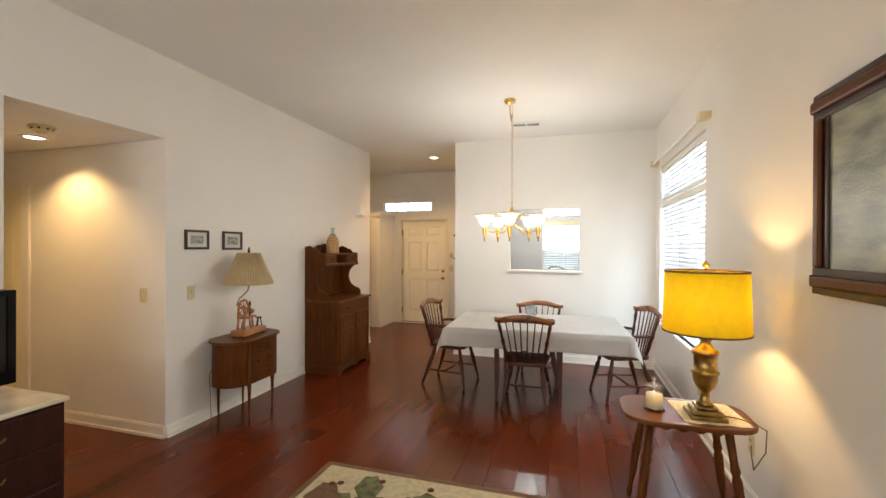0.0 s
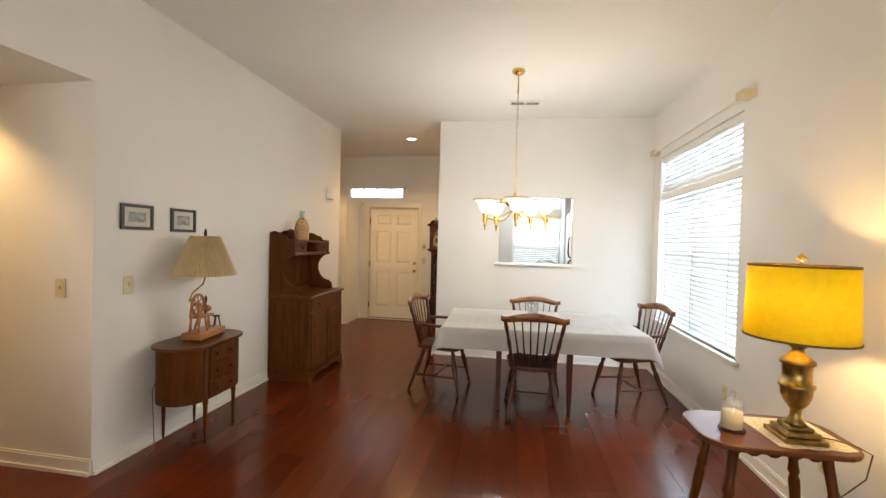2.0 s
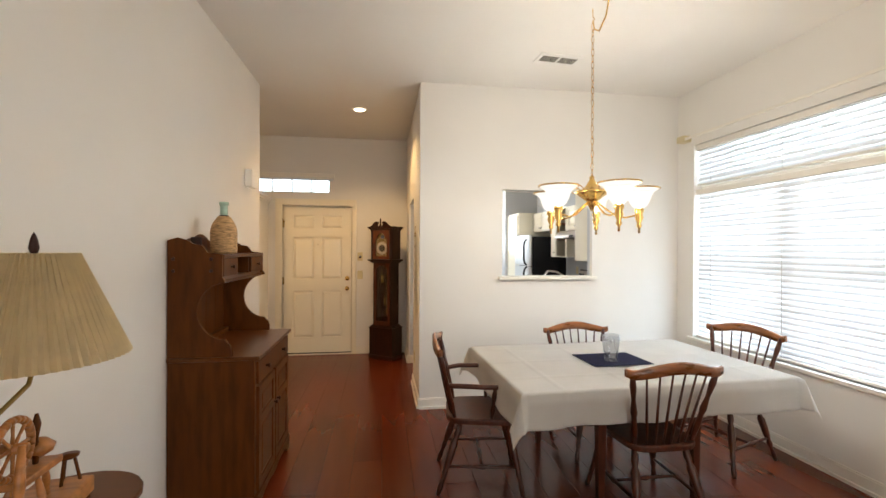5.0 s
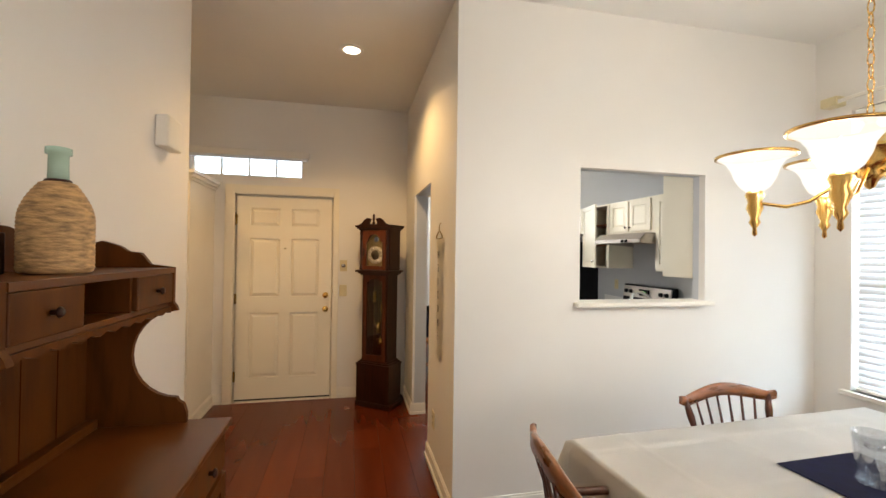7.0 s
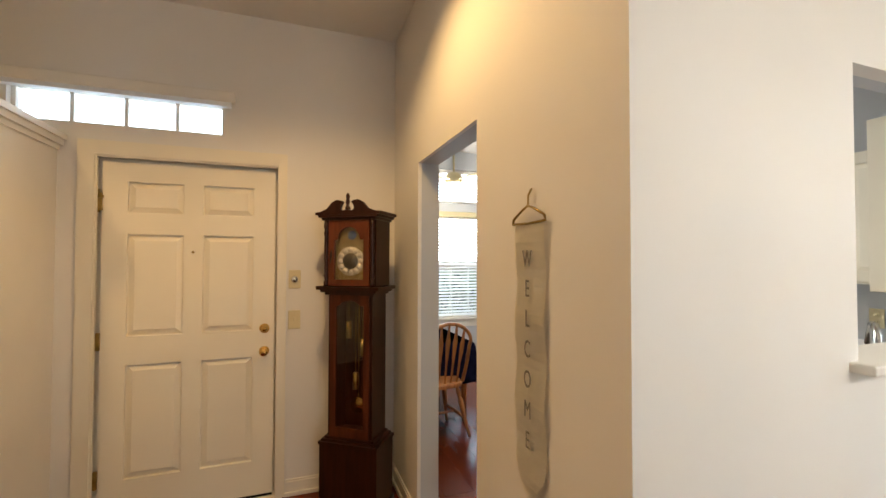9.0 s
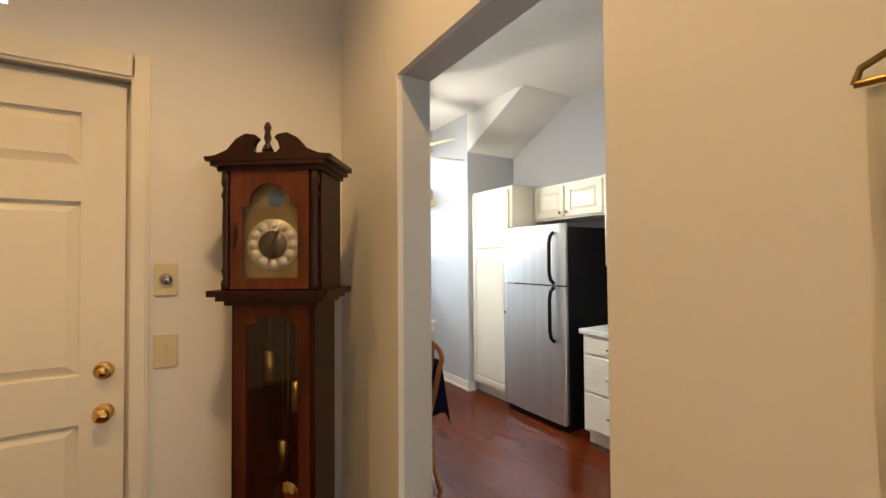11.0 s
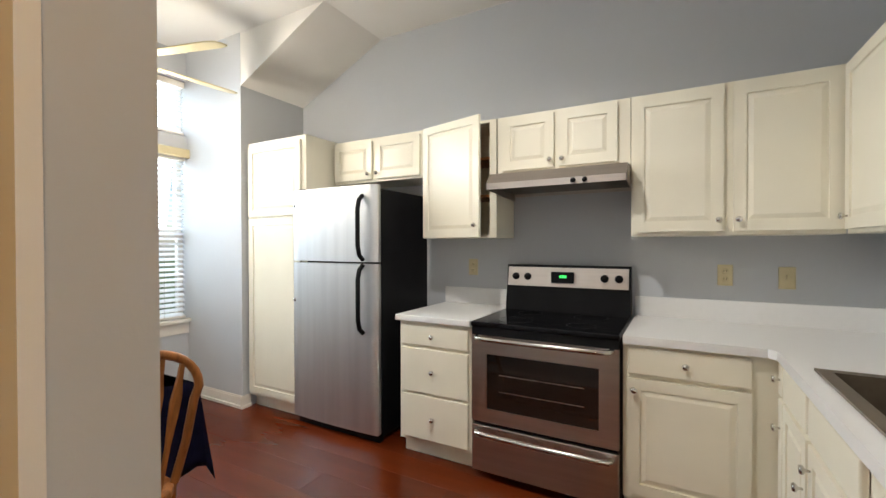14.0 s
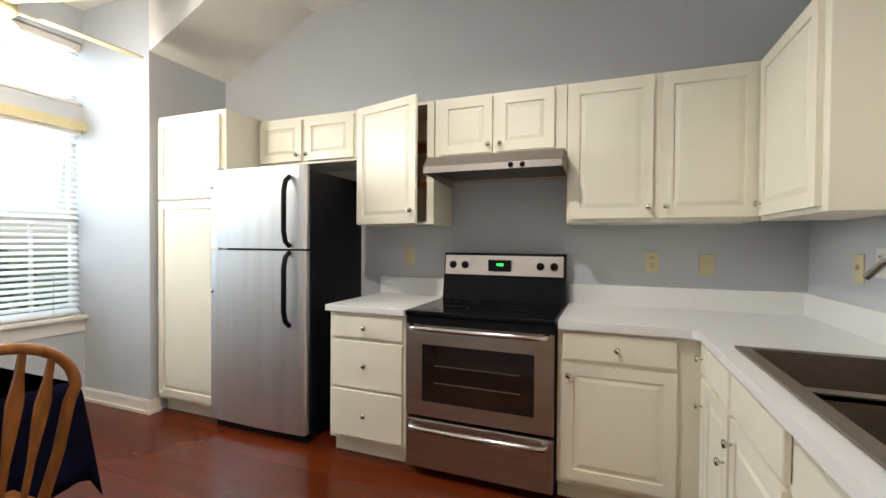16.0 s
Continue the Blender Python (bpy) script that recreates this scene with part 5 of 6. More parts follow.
part("hanger", sweep([(-0.09, -0.014, 1.585), (-0.085, -0.014, 1.60), (-0.03, -0.014, 1.625), (0, -0.014, 1.635), (0.03, -0.014, 1.625), (0.085, -0.014, 1.60), (0.09, -0.014, 1.585), (0, -0.014, 1.582), (-0.09, -0.014, 1.585)], 0.004, 6), M_OLDB, wb)
part("hook", sweep([(0, -0.014, 1.63), (0, -0.014, 1.665), (0.008, -0.010, 1.68), (0, -0.003, 1.685)], 0.003, 6), M_OLDB, wb)
for k, letter in enumerate("WELCOME"):
    cu = bpy.data.curves.new("letter", 'FONT')
    cu.body, cu.size, cu.align_x, cu.extrude = letter, 0.062, 'CENTER', 0.0006
    cu.materials.append(M_LETTER)
    tx = new("letter", cu)
    tx.parent = wb
    tx.matrix_basis = pose(0, -0.018, 1.455 - k * 0.088, 90, 0, 0) @ Matrix.Diagonal((0.8, 1.15, 1, 1))

# ---- kitchen ----
def cabinet(name, label, x, ymax, z0, w, d, h, leaves, turn=-90, toe=0.0, plate_y=0.0, material=None):
    """A unit whose face lies at the origin; leaves: x0, z0, x1, z1, kind, knob x, knob z."""
    th = thing(name, label, "cabinet", pose(x, ymax, z0, 0, 0, turn))
    part("body", B(0, 0.001, toe, w, d, h, 0.002), M_CAB, th)
    if toe:
        part("toe_kick", B(0.0, 0.06, 0, w, d, toe), M_CAB, th)
    for x0, a0, x1, a1, kind, kx, kz in leaves:
        lw, lh = x1 - x0, a1 - a0
        m_ = 0.05 if lw > 0.2 else 0.03
        if kind == "door":
            lf = leaf(th, "door", lw, lh, 0.019, [(m_, m_, lw - m_, lh - m_)], M_CAB, x0, a0, -0.019, 0.022)
        else:
            lf = part("drawer_front", B(x0, -0.019, a0, x1, 0.0, a1, 0.005), M_CAB, th)
        knob(lf, kx, -0.019, kz, M_CHROME)
    return th


XU = 0.80
cabinet("wall_cabinet", "cream wall cabinet with two panelled doors", XU, 7.068, 1.34, 0.868, 0.318, 0.745, [(0.015, 0.02, 0.415, 0.725, "door", 0.395, 0.075), (0.455, 0.02, 0.855, 0.725, "door", 0.475, 0.075)])
cabinet("wall_cabinet", "short cream wall cabinet above the range hood", XU, 7.835, 1.72, 0.764, 0.318, 0.365, [(0.04, 0.03, 0.355, 0.345, "door", 0.335, 0.07), (0.385, 0.03, 0.70, 0.345, "door", 0.405, 0.07)])
cabinet("wall_cabinet", "short cream wall cabinet above the refrigerator", XU, 9.185, 1.76, 0.80, 0.318, 0.325, [(0.01, 0.02, 0.37, 0.30, "door", 0.345, 0.06), (0.40, 0.02, 0.785, 0.30, "door", 0.425, 0.06)])
# narrow unit with its door ajar
oc = thing("wall_cabinet", "narrow cream wall cabinet with its door ajar", "cabinet", pose(XU, 8.378, 1.34, 0, 0, -90))
pieces("side_panel", [(0, 0, 0, 0.018, 0.318, 0.745), (0.518, 0, 0, 0.536, 0.318, 0.745)], M_CAB, oc)
pieces("end_board", [(0.018, 0, 0, 0.518, 0.318, 0.018), (0.018, 0, 0.727, 0.518, 0.318, 0.745)], M_CAB, oc)
part("back_panel", B(0.018, 0.30, 0.018, 0.518, 0.318, 0.727), M_CAB, oc)
pieces("stile", [(0.018, 0, 0.018, 0.045, 0.018, 0.727), (0.49, 0, 0.018, 0.518, 0.018, 0.727)], M_CAB, oc)
for z in (0.26, 0.5):
    part("shelf", B(0.018, 0.02, z, 0.518, 0.30, z + 0.016), M_GOLDOAK, oc)
hinge = part("door", B(0.0, -0.002, 0.02, 0.004, 0.0, 0.03), M_CAB, oc)
hinge.matrix_basis = pose(0.012, -0.003, 0, 0, 0, -15)
leaf(hinge, "door_leaf", 0.49, 0.74, 0.019, [(0.05, 0.05, 0.44, 0.69)], M_CAB, 0.0, 0.003, -0.019, 0.022)
knob(hinge, 0.465, -0.019, 0.075, M_CHROME)
# south side wall cabinet, facing +y
cabinet("wall_cabinet", "cream wall cabinet at the corner over the sink counter", 0.15, 6.20, 1.34, 0.645, 0.298, 0.745, [(0.04, 0.02, 0.60, 0.725, "door", 0.075, 0.075)], 180).matrix_basis = pose(0.795, 6.20, 1.34, 0, 0, 180)
# pantry
pc = cabinet("pantry_cabinet", "tall cream pantry cabinet with two panelled doors", 0.530, 9.860, 0, 0.645, 0.587, 2.105, [(0.02, 0.13, 0.60, 1.50, "door", 0.57, 0.9), (0.02, 1.52, 0.60, 2.07, "door", 0.57, 1.58)], -90, 0.10)
# base units
XB = 0.49
cabinet("drawer_cabinet", "cream base cabinet with three drawers beside the stove", XB, 8.36, 0, 0.495, 0.628, 0.832, [(0.02, 0.69, 0.475, 0.81, "drawer", 0.245, 0.75), (0.02, 0.405, 0.475, 0.672, "drawer", 0.245, 0.54), (0.02, 0.125, 0.475, 0.39, "drawer", 0.245, 0.26)], -90, 0.10)
cabinet("base_cabinet", "cream base cabinet with a drawer over a panelled door", XB, 7.075, 0, 0.605, 0.628, 0.832, [(0.025, 0.69, 0.50, 0.815, "drawer", 0.26, 0.755), (0.025, 0.13, 0.50, 0.672, "door", 0.052, 0.62)], -90, 0.10)
sk = [(0.012, 0.69, 0.085, 0.815, "drawer", 0.048, 0.755), (0.012, 0.13, 0.085, 0.672, "door", 0.048, 0.56), (0.10, 0.69, 0.44, 0.815, "drawer", 0.27, 0.72), (0.10, 0.13, 0.44, 0.672, "door", 0.41, 0.50), (0.47, 0.69, 0.90, 0.815, "drawer", 0.68, 0.72), (0.47, 0.13, 0.90, 0.672, "door", 0.50, 0.60)]
su = thing("sink_cabinet", "cream sink base cabinet with panelled doors", "cabinet", pose(0.488, 6.47, 0, 0, 0, 180))
part("body", boxes((0, 0.001, 0.10, 1.88, 0.565, 0.66), (0, 0.001, 0.66, 1.88, 0.02, 0.832)), M_CAB, su)
part("toe_kick", B(0, 0.06, 0, 1.88, 0.565, 0.10), M_CAB, su)
for x0, a0, x1, a1, kind, kx, kz in sk:
    m_ = 0.05 if x1 - x0 > 0.2 else 0.022
    lf = leaf(su, "door", x1 - x0, a1 - a0, 0.019, [(m_, m_, x1 - x0 - m_, a1 - a0 - m_)], M_CAB, x0, a0, -0.019, 0.018) if kind == "door" and x1 - x0 > 0.2 else part("drawer_front", B(x0, -0.019, a0, x1, 0, a1, 0.005), M_CAB, su)
    if not (kind == "drawer" and x1 - x0 > 0.2):
        knob(lf, kx, -0.019, kz, M_CHROME)
# worktops
ZC = 0.87
wt = thing("worktop", "white laminate worktop with a low upstand beside the stove", "worktop")
part("slab", B(0.455, 7.865, 0.833, 1.118, 8.375, ZC, 0.005), M_LAM, wt)
part("upstand", B(1.10, 7.865, ZC, 1.118, 8.375, ZC + 0.115, 0.003), M_LAM, wt)
wt = thing("worktop", "L-shaped white laminate worktop around the sink", "worktop")
slab = [(0.455, 6.50, 0.833, 1.118, 7.072, ZC), (0.16, 5.902, 0.833, 1.118, 6.50, ZC), (-1.405, 5.902, 0.833, -0.73, 6.50, ZC), (-0.73, 6.44, 0.833, 0.16, 6.50, ZC), (-0.73, 5.902, 0.833, 0.16, 6.00, ZC)]
part("slab", P([(0.455, 6.50), (0.455, 6.525), (0.43, 6.50)], 0.833, ZC), M_LAM, wt)
pieces("slab", slab, M_LAM, wt)
pieces("upstand", [(1.10, 5.92, ZC, 1.118, 7.072, ZC + 0.115), (-1.405, 5.902, ZC, 1.118, 5.92, ZC + 0.115)], M_LAM, wt)
sn = thing("kitchen_sink", "brown-grey double bowl sink set in the worktop", "sink", pose(-0.285, 6.22, ZC))
rim = [(-0.445, -0.225, 0.002, 0.445, -0.185, 0.010), (-0.445, 0.185, 0.002, 0.445, 0.225, 0.010), (-0.445, -0.185, 0.002, -0.405, 0.185, 0.010), (0.405, -0.185, 0.002, 0.445, 0.185, 0.010), (-0.02, -0.185, -0.01, 0.02, 0.185, 0.006)]
part("rim", boxes(*rim), M_SINK, sn)
for x0, x1 in ((-0.405, -0.02), (0.02, 0.405)):
    part("bowl", boxes((x0, -0.185, -0.19, x1, 0.185, -0.18), (x0, -0.192, -0.18, x1, -0.185, 0.002), (x0, 0.185, -0.18, x1, 0.192, 0.002), (x0 - 0.004, -0.185, -0.18, x0, 0.185, 0.002), (x1, -0.185, -0.18, x1 + 0.004, 0.185, 0.002)), M_SINK, sn)
    part("drain", L([(0, 0), (0.04, 0), (0.042, 0.003), (0.03, 0.004), (0, 0.002)], 16, ((x0 + x1) / 2, 0, -0.18)), M_CHROME, sn)
fc = thing("kitchen_faucet", "chrome faucet with a tall spout swung aside", "faucet", pose(-0.285, 5.975, ZC))
part("base", L([(0, 0), (0.03, 0), (0.028, 0.02), (0.02, 0.05), (0.02, 0.16), (0, 0.165)], 16), M_CHROME, fc)
part("spout", sweep([(0, 0, 0.13), (0, 0, 0.28), (0.015, 0.008, 0.335), (0.06, 0.035, 0.372), (0.165, 0.095, 0.362), (0.28, 0.155, 0.312), (0.315, 0.178, 0.265)], 0.011), M_CHROME, fc)
part("lever", sweep([(0, 0, 0.16), (0.06, 0.0, 0.20), (0.14, 0.0, 0.25)], 0.009), M_CHROME, fc)

# refrigerator
fr = thing("refrigerator", "brushed steel top-freezer refrigerator with black sides", "refrigerator", pose(0.475, 9.30, 0, 0, 0, -90))
part("cabinet_body", B(0.0, 0.065, 0.03, 0.76, 0.64, 1.665, 0.006), M_BLACK, fr, "black textured cabinet")
part("toe_grille", B(0.01, 0.05, 0.0, 0.75, 0.09, 0.05), M_BLACK, fr)


def bowed(x0, x1, z0, z1):
    bm = bmesh.new()
    n_ = 14
    pts = [(x0, 0.055), (x0, 0.012)] + [(x0 + (x1 - x0) * k / n_, 0.012 - 0.012 * math.sin(math.pi * k / n_) ** 0.8) for k in range(1, n_)] + [(x1, 0.012), (x1, 0.055)]
    prism(bm, pts, z0, z1)
    for f in bm.faces:
        f.smooth = len(f.verts) == 4
    sharp_ends(bm)
    return bm


for name_, z0, z1, h0, h1 in (("freezer_door", 1.185, 1.69, 1.20, 1.62), ("fridge_door", 0.06, 1.172, 0.72, 1.165)):
    dd = part(name_, bowed(0.0, 0.76, z0, z1), M_STEEL, fr, "brushed steel door")
    part("handle", sweep([(0.655, 0.0, h0), (0.655, -0.035, h0 + 0.03), (0.655, -0.05, h0 + 0.09), (0.655, -0.05, h1 - 0.09), (0.655, -0.035, h1 - 0.03), (0.655, 0.0, h1)], 0.015, 10), M_BLACK, dd, "black curved handle")
part("hinge_cap", B(0.02, 0.02, 1.665, 0.10, 0.12, 1.70, 0.005), M_BLACK, fr)

# stove
sv = thing("electric_stove", "stainless steel electric stove with a black ceramic top", "stove", pose(0.475, 7.848, 0, 0, 0, -90))
SW = 0.762
part("body", B(0.0, 0.0, 0.03, SW, 0.60, 0.845, 0.003), M_BLACK, sv)
part("cooktop", B(-0.004, -0.035, 0.845, SW + 0.004, 0.56, 0.872, 0.006), M_GLOSSB, sv, "glossy black ceramic cooktop")
for x, y, r in ((0.20, 0.12, 0.095), (0.56, 0.12, 0.075), (0.20, 0.40, 0.075), (0.56, 0.40, 0.095)):
    part("heating_ring", L([(r - 0.003, 0.8722), (r, 0.8722), (r, 0.8727), (r - 0.003, 0.8727), (r - 0.003, 0.8722)], 32, (x, y, 0)), M_BLACK, sv)
od = part("oven_door", boxes((0.0, -0.03, 0.325, SW, -0.002, 0.40), (0.0, -0.03, 0.70, SW, -0.002, 0.80), (0.0, -0.03, 0.40, 0.09, -0.002, 0.70), (SW - 0.09, -0.03, 0.40, SW, -0.002, 0.70)), M_STEELH, sv, "brushed steel oven door")
part("window", B(0.09, -0.024, 0.40, SW - 0.09, -0.004, 0.70), M_OVENG, od, "dark oven window")
for z in (0.50, 0.59):
    part("rack_line", B(0.16, -0.0262, z, SW - 0.16, -0.0244, z + 0.004), M_STEELH, od)
part("top_band", B(0.0, -0.028, 0.80, SW, 0.0, 0.845, 0.003), M_BLACK, sv)


def barhandle(parent, z):
    part("handle", sweep([(0.03, -0.028, z), (0.045, -0.07, z), (0.10, -0.08, z), (SW / 2, -0.085, z), (SW - 0.10, -0.08, z), (SW - 0.045, -0.07, z), (SW - 0.03, -0.028, z)], 0.014, 10), M_CHROME, parent, "polished bar handle")


barhandle(od, 0.79)
dw = part("storage_drawer", B(0.0, -0.03, 0.05, SW, -0.002, 0.305, 0.004), M_STEELH, sv, "brushed steel storage drawer")
barhandle(dw, 0.275)
part("backguard", P([(0.50, 0.868), (0.60, 0.868), (0.60, 1.165), (0.545, 1.165), (0.525, 1.02)], 0.0, SW, "x"), M_BLACK, sv)
cp = part("control_panel", P([(0.512, 1.03), (0.53, 1.03), (0.548, 1.15), (0.532, 1.15)], 0.012, SW - 0.012, "x"), M_STEELH, sv, "steel control panel")
PT = Euler((radians(81), 0, 0)).to_matrix()
for x in (0.065, 0.145, SW - 0.145, SW - 0.065):
    part("knob", L([(0.024, 0), (0.023, 0.006), (0.019, 0.008), (0.018, 0.024), (0, 0.026)], 16, (x, 0.522, 1.09), PT), M_BLACK, cp)
part("display", B(0.30, 0.503, 1.055, 0.44, 0.53, 1.125, 0.002), M_GLOSSB, cp)
pieces("digit", [(0.355, 0.5015, 1.088, 0.365, 0.503, 1.104), (0.37, 0.5015, 1.088, 0.38, 0.503, 1.104), (0.385, 0.5015, 1.088, 0.395, 0.503, 1.104)], M_GREEN, cp, "green lit digit")

# range hood
rh = thing("range_hood", "stainless range hood under the short cabinet", "range hood", pose(0.62, 7.835, 1.59, 0, 0, -90))
part("canopy", P([(0.0, 0.03), (0.0, 0.065), (0.06, 0.128), (0.498, 0.128), (0.498, 0.03), (0.48, 0.03), (0.48, 0.115), (0.07, 0.115), (0.015, 0.055), (0.015, 0.03)], 0.0, 0.764, "x"), M_STEELH, rh)
part("filter", B(0.01, 0.10, 0.05, 0.754, 0.48, 0.056), M_DIALD, rh)
for x in (0.0, 0.758):
    part("end_cheek", P([(0.0, 0.03), (0.0, 0.065), (0.06, 0.127), (0.497, 0.127), (0.497, 0.0)], x, x + 0.006, "x"), M_STEELH, rh)
for x in (0.50, 0.56):
    part("knob", T((x, 0.005, 0.05), (x, -0.018, 0.045), [(0, 0.014), (1, 0.012)], 14), M_BLACK, rh)

# eating nook
kt = thing("nook_table", "small table under a dark navy cloth", "table", pose(-0.955, 9.06, 0))
part("tabletop", B(-0.30, -0.42, 0.70, 0.30, 0.42, 0.725, 0.006), M_GOLDOAK, kt)
for x in (-0.25, 0.25):
    for y in (-0.36, 0.36):
        part("leg", T((x, y, 0), (x, y, 0.70), [(0, 0.02), (0.5, 0.028), (1, 0.03)], 10), M_GOLDOAK, kt)
cl = bmesh.new()
nx = 40
hx, hy, dz = 0.315, 0.435, 0.35
grid = {}
for i in range(nx + 1):
    for j in range(nx + 1):
        u, v = (-hx - dz) + (2 * hx + 2 * dz) * i / nx, (-hy - dz) + (2 * hy + 2 * dz) * j / nx
        ox, oy = max(0, abs(u) - hx), max(0, abs(v) - hy)
        f = 0.03 * math.sin(u * 13 + v * 9)
        x = math.copysign(min(abs(u), hx) + (0.01 + 0.08 * ox + (f * ox / dz if not oy else 0.05 * ox) if ox else 0), u)
        y = math.copysign(min(abs(v), hy) + (0.01 + 0.08 * oy + (f * oy / dz if not ox else 0.05 * oy) if oy else 0), v)
        grid[i, j] = cl.verts.new((x, y, 0.728 - max(ox, oy) - 0.25 * min(ox, oy)))
for i in range(nx):
    for j in range(nx):
        cl.faces.new((grid[i, j], grid[i + 1, j], grid[i + 1, j + 1], grid[i, j + 1])).smooth = True
bmesh.ops.solidify(cl, geom=list(cl.faces), thickness=-0.002)
solid("tablecloth", "dark navy tablecloth with hanging corners", "tablecloth", cl, M_NAVY, pose(-0.955, 9.06, 0.001))


def bow_chair(m):
    th = thing("bow_back_chair", "golden oak bow-back chair with flat arrow spindles", "chair", m)
    seat = arc(0.10, 0.09, 0.11, 0, 90, 6) + arc(-0.10, 0.09, 0.11, 90, 180, 6) + arc(-0.07, -0.08, 0.12, 180, 270, 6) + arc(0.07, -0.08, 0.12, 270, 360, 6)
    part("seat", P(seat, 0.42, 0.455, "z", 0.008), M_GOLDOAK, th)
    for sx in (-1, 1):
        for sy in (-1, 1):
            part("leg", T((sx * 0.21, sy * 0.2, 0), (sx * 0.13, sy * 0.12, 0.422), CLEG, 10), M_GOLDOAK, th)
        part("stretcher", T((sx * 0.18, -0.17, 0.16), (sx * 0.18, 0.17, 0.16), [(0, 0.008), (0.5, 0.014), (1, 0.008)], 8), M_GOLDOAK, th)
    part("stretcher", T((-0.18, 0, 0.16), (0.18, 0, 0.16), [(0, 0.008), (0.5, 0.014), (1, 0.008)], 8), M_GOLDOAK, th)
    bow = [(0.175, -0.14, 0.45), (0.195, -0.175, 0.60), (0.20, -0.21, 0.75)] + [(x, -0.235, z) for x, z in arc(0, 0.80, 0.20, 0, 180, 16, 0.15)] + [(-0.20, -0.21, 0.75), (-0.195, -0.175, 0.60), (-0.175, -0.14, 0.45)]
    part("bow", sweep(bow, 0.015, 8), M_GOLDOAK, th)
    for k in range(5):
        s = -1 + 0.5 * k
        x0, x1, zt = s * 0.11, s * 0.14, 0.80 + 0.15 * math.sqrt(max(0, 1 - (s * 0.70) ** 2))
        sp = bmesh.new()
        for t0, w_ in ((0, 0.006), (0.35, 0.008), (0.6, 0.017), (0.7, 0.019), (0.85, 0.010), (1, 0.007)):
            cx, cy, cz = x0 + (x1 - x0) * t0, -0.155 - 0.08 * t0, 0.45 + (zt - 0.45) * t0
            for p in ((-w_, -0.005), (w_, -0.005), (w_, 0.005), (-w_, 0.005)):
                sp.verts.new((cx + p[0], cy + p[1], cz))
        sp.verts.ensure_lookup_table()
        for q in range(5):
            for j in range(4):
                sp.faces.new((sp.verts[4 * q + j], sp.verts[4 * q + (j + 1) % 4], sp.verts[4 * q + 4 + (j + 1) % 4], sp.verts[4 * q + 4 + j]))
        part("spindle", sp, M_GOLDOAK, th)
    return th


bow_chair(pose(-1.03, 8.53, 0, 0, 0, 8))

# ceiling fan
cf = thing("ceiling_fan", "cream ceiling fan with a lit glass bowl", "ceiling fan", pose(-0.42, 9.70, 0))
part("downrod", T((0, 0, 2.48), (0, 0, 2.98), 0.012, 10), M_IVORY, cf)
part("canopy", L([(0.06, 2.979), (0.055, 2.94), (0.02, 2.91), (0, 2.905)], 20), M_IVORY, cf)
part("motor", L([(0, 2.33), (0.06, 2.335), (0.10, 2.37), (0.10, 2.44), (0.06, 2.48), (0, 2.49)], 24), M_IVORY, cf)
part("light_bowl", L([(0, 2.20), (0.05, 2.21), (0.09, 2.25), (0.10, 2.30), (0.06, 2.335)], 24), M_FROST, cf, "lit frosted glass bowl").visible_shadow = False
for k in range(5):
    a = -3 + 72 * k
    bl = part("blade", P([(0.19, -0.045), (0.30, -0.06), (0.64, -0.068), (0.69, -0.05), (0.70, 0.0), (0.69, 0.05), (0.64, 0.068), (0.30, 0.06), (0.19, 0.045)], -0.004, 0.004, "z", 0.002), M_IVORY, cf)
    bl.matrix_basis = pose(0, 0, 2.40, 0, 0, a) @ pose(0, 0, 0, 12, 0, 0)
    part("blade_iron", B(0.08, -0.02, -0.012, 0.24, 0.02, -0.005, 0.002), M_IVORY, bl)

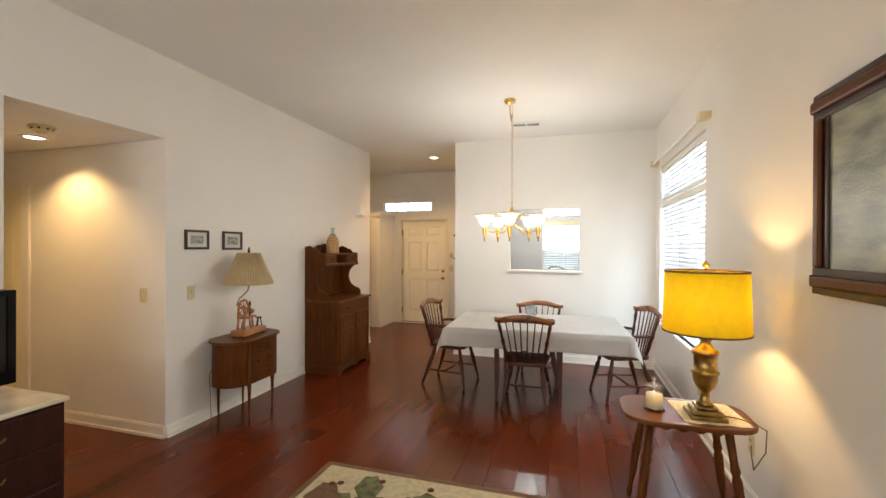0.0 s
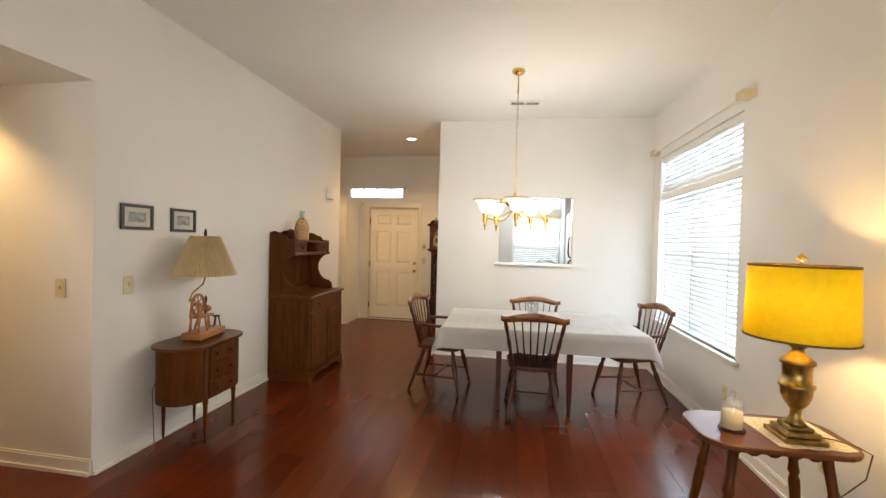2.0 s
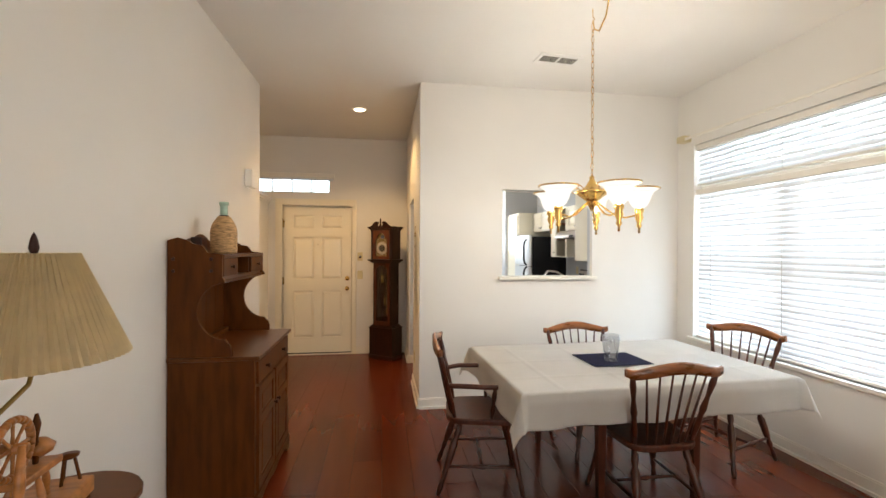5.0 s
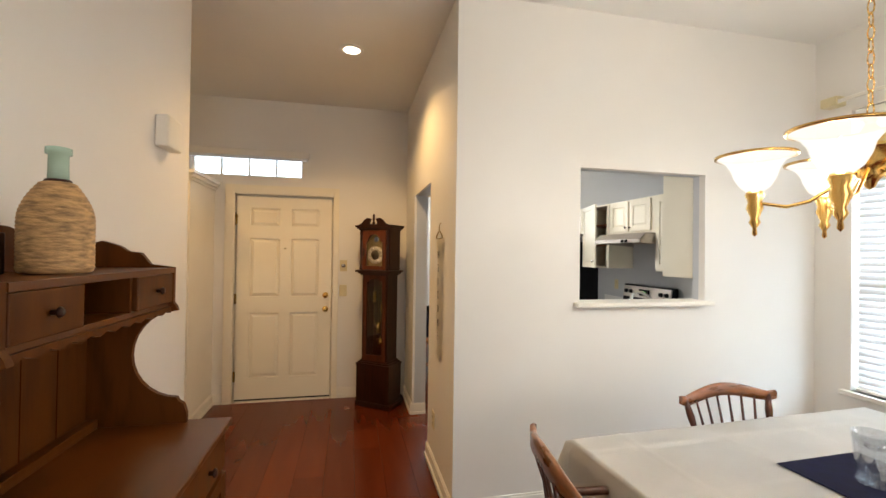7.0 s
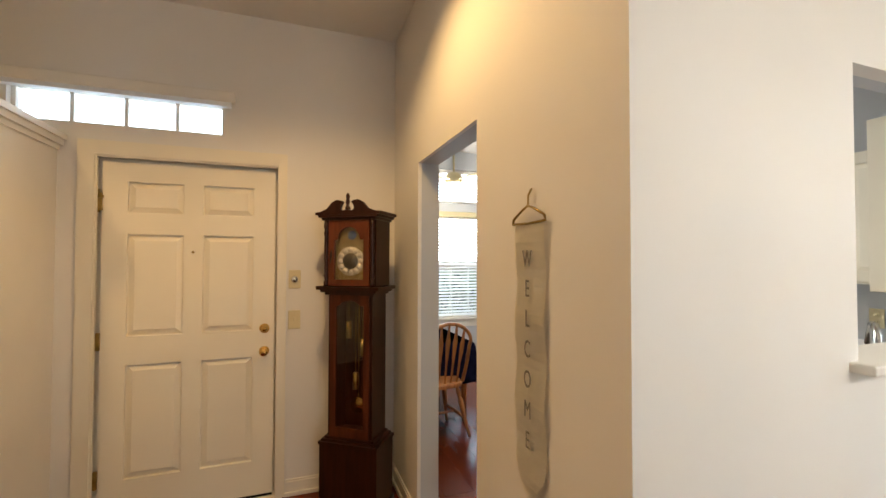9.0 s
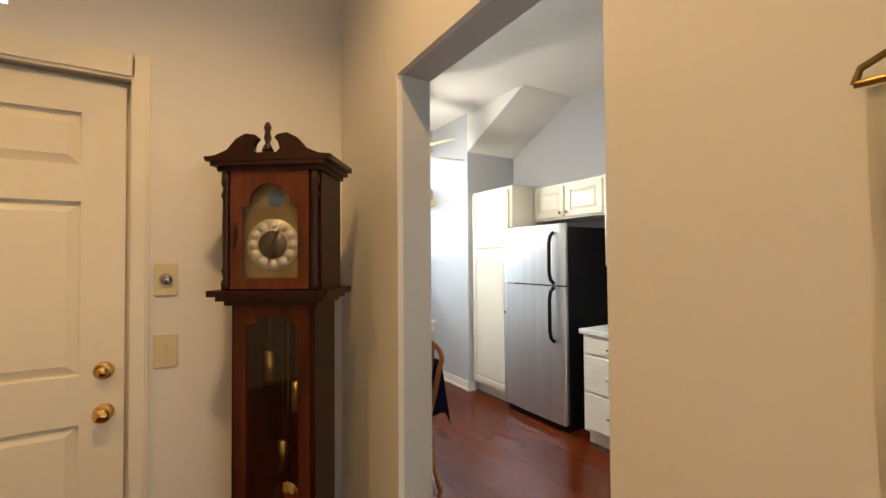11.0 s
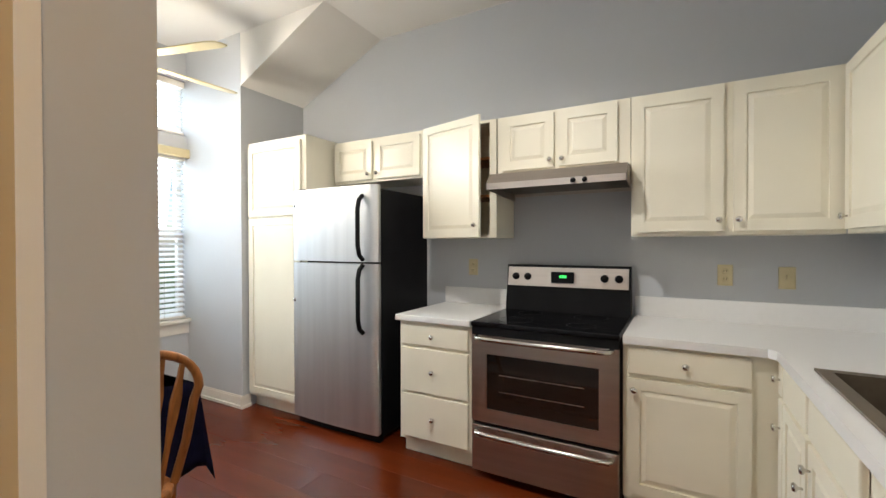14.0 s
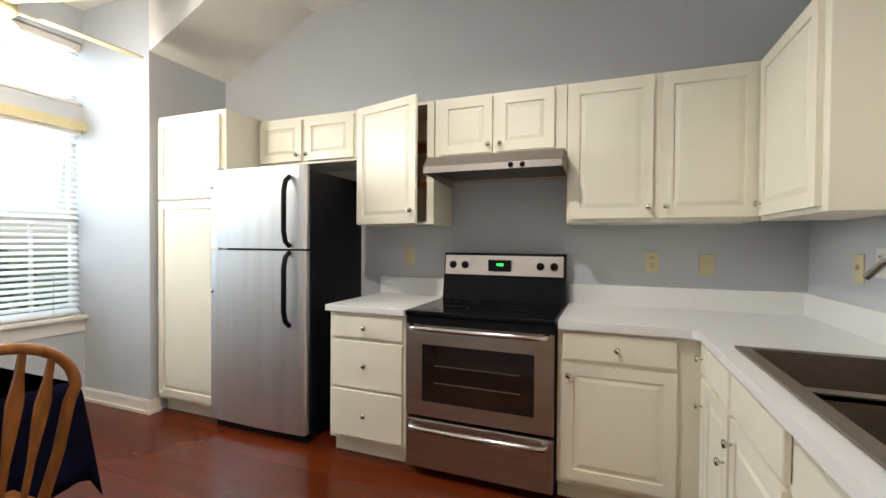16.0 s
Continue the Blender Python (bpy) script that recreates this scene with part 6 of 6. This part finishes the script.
# ---- outside ----
structure("ground", B(-60, -60, -0.5, 60, 60, -0.16), M_GRASS, "lawn outside the windows")
rnd = random.Random(9)
hedge = bmesh.new()
for k in range(2600):
    x, z = rnd.uniform(-3, 3), rnd.uniform(-0.15, 1.25)
    y = 13.2 + rnd.gauss(0, 0.25)
    if z > 0.75 + 0.4 * math.sin(x * 2.3) + rnd.uniform(-0.1, 0.1):
        continue
    s = rnd.uniform(0.04, 0.09)
    d1 = Vector((rnd.gauss(0, 1), rnd.gauss(0, 1), rnd.gauss(0, 1))).normalized() * s
    d2 = d1.cross(Vector((rnd.gauss(0, 1), rnd.gauss(0, 1), 0.3))).normalized() * s * 0.5
    c = Vector((x, y, z))
    hedge.faces.new([hedge.verts.new(c + p) for p in (-d1, d2, d1, -d2)])
tagged(mesh_ob("hedge", hedge, M_LEAF), "green hedge outside the kitchen window", "hedge", "", "stuff")

# ---- floor planks ----
rnd = random.Random(3)
PW, PL = 0.195, 1.85
me = {}


def plank(x0, x1, y0, y1):
    key = (round(x1 - x0, 3), round(y1 - y0, 3))
    if key not in me:
        bm = B(0, 0, -0.0085, key[0] - 0.0009, key[1] - 0.0009, 0.0)
        top = [e for e in bm.edges if all(abs(v.co.z) < 1e-6 for v in e.verts)]
        bmesh.ops.bevel(bm, geom=top, offset=0.0006, segments=1, affect='EDGES')
        m_ = bpy.data.meshes.new("plank")
        bm.to_mesh(m_)
        bm.free()
        m_.materials.append(M_FLOOR)
        me[key] = m_
    ob = new("plank", me[key])
    ob.location = (x0, y0, 0)
    ob.parent = bpy.data.objects["floor"]


x = -3.04
row = 0
while x < 1.12:
    y = -2.5 - [0, 0.7, 1.3, 0.35, 1.0][row % 5]
    end = 10.62
    while y < end:
        a, b = max(y, -2.5), min(y + PL, end)
        if b - a > 0.02:
            plank(x, min(x + PW, 1.13), a, b)
        y += PL
    x += PW
    row += 1
for k in range(6):
    x0 = -5.2 + k * 0.36
    plank(x0, x0 + 0.36, 1.58, 2.572), plank(x0, x0 + 0.36, 2.70, 7.95)
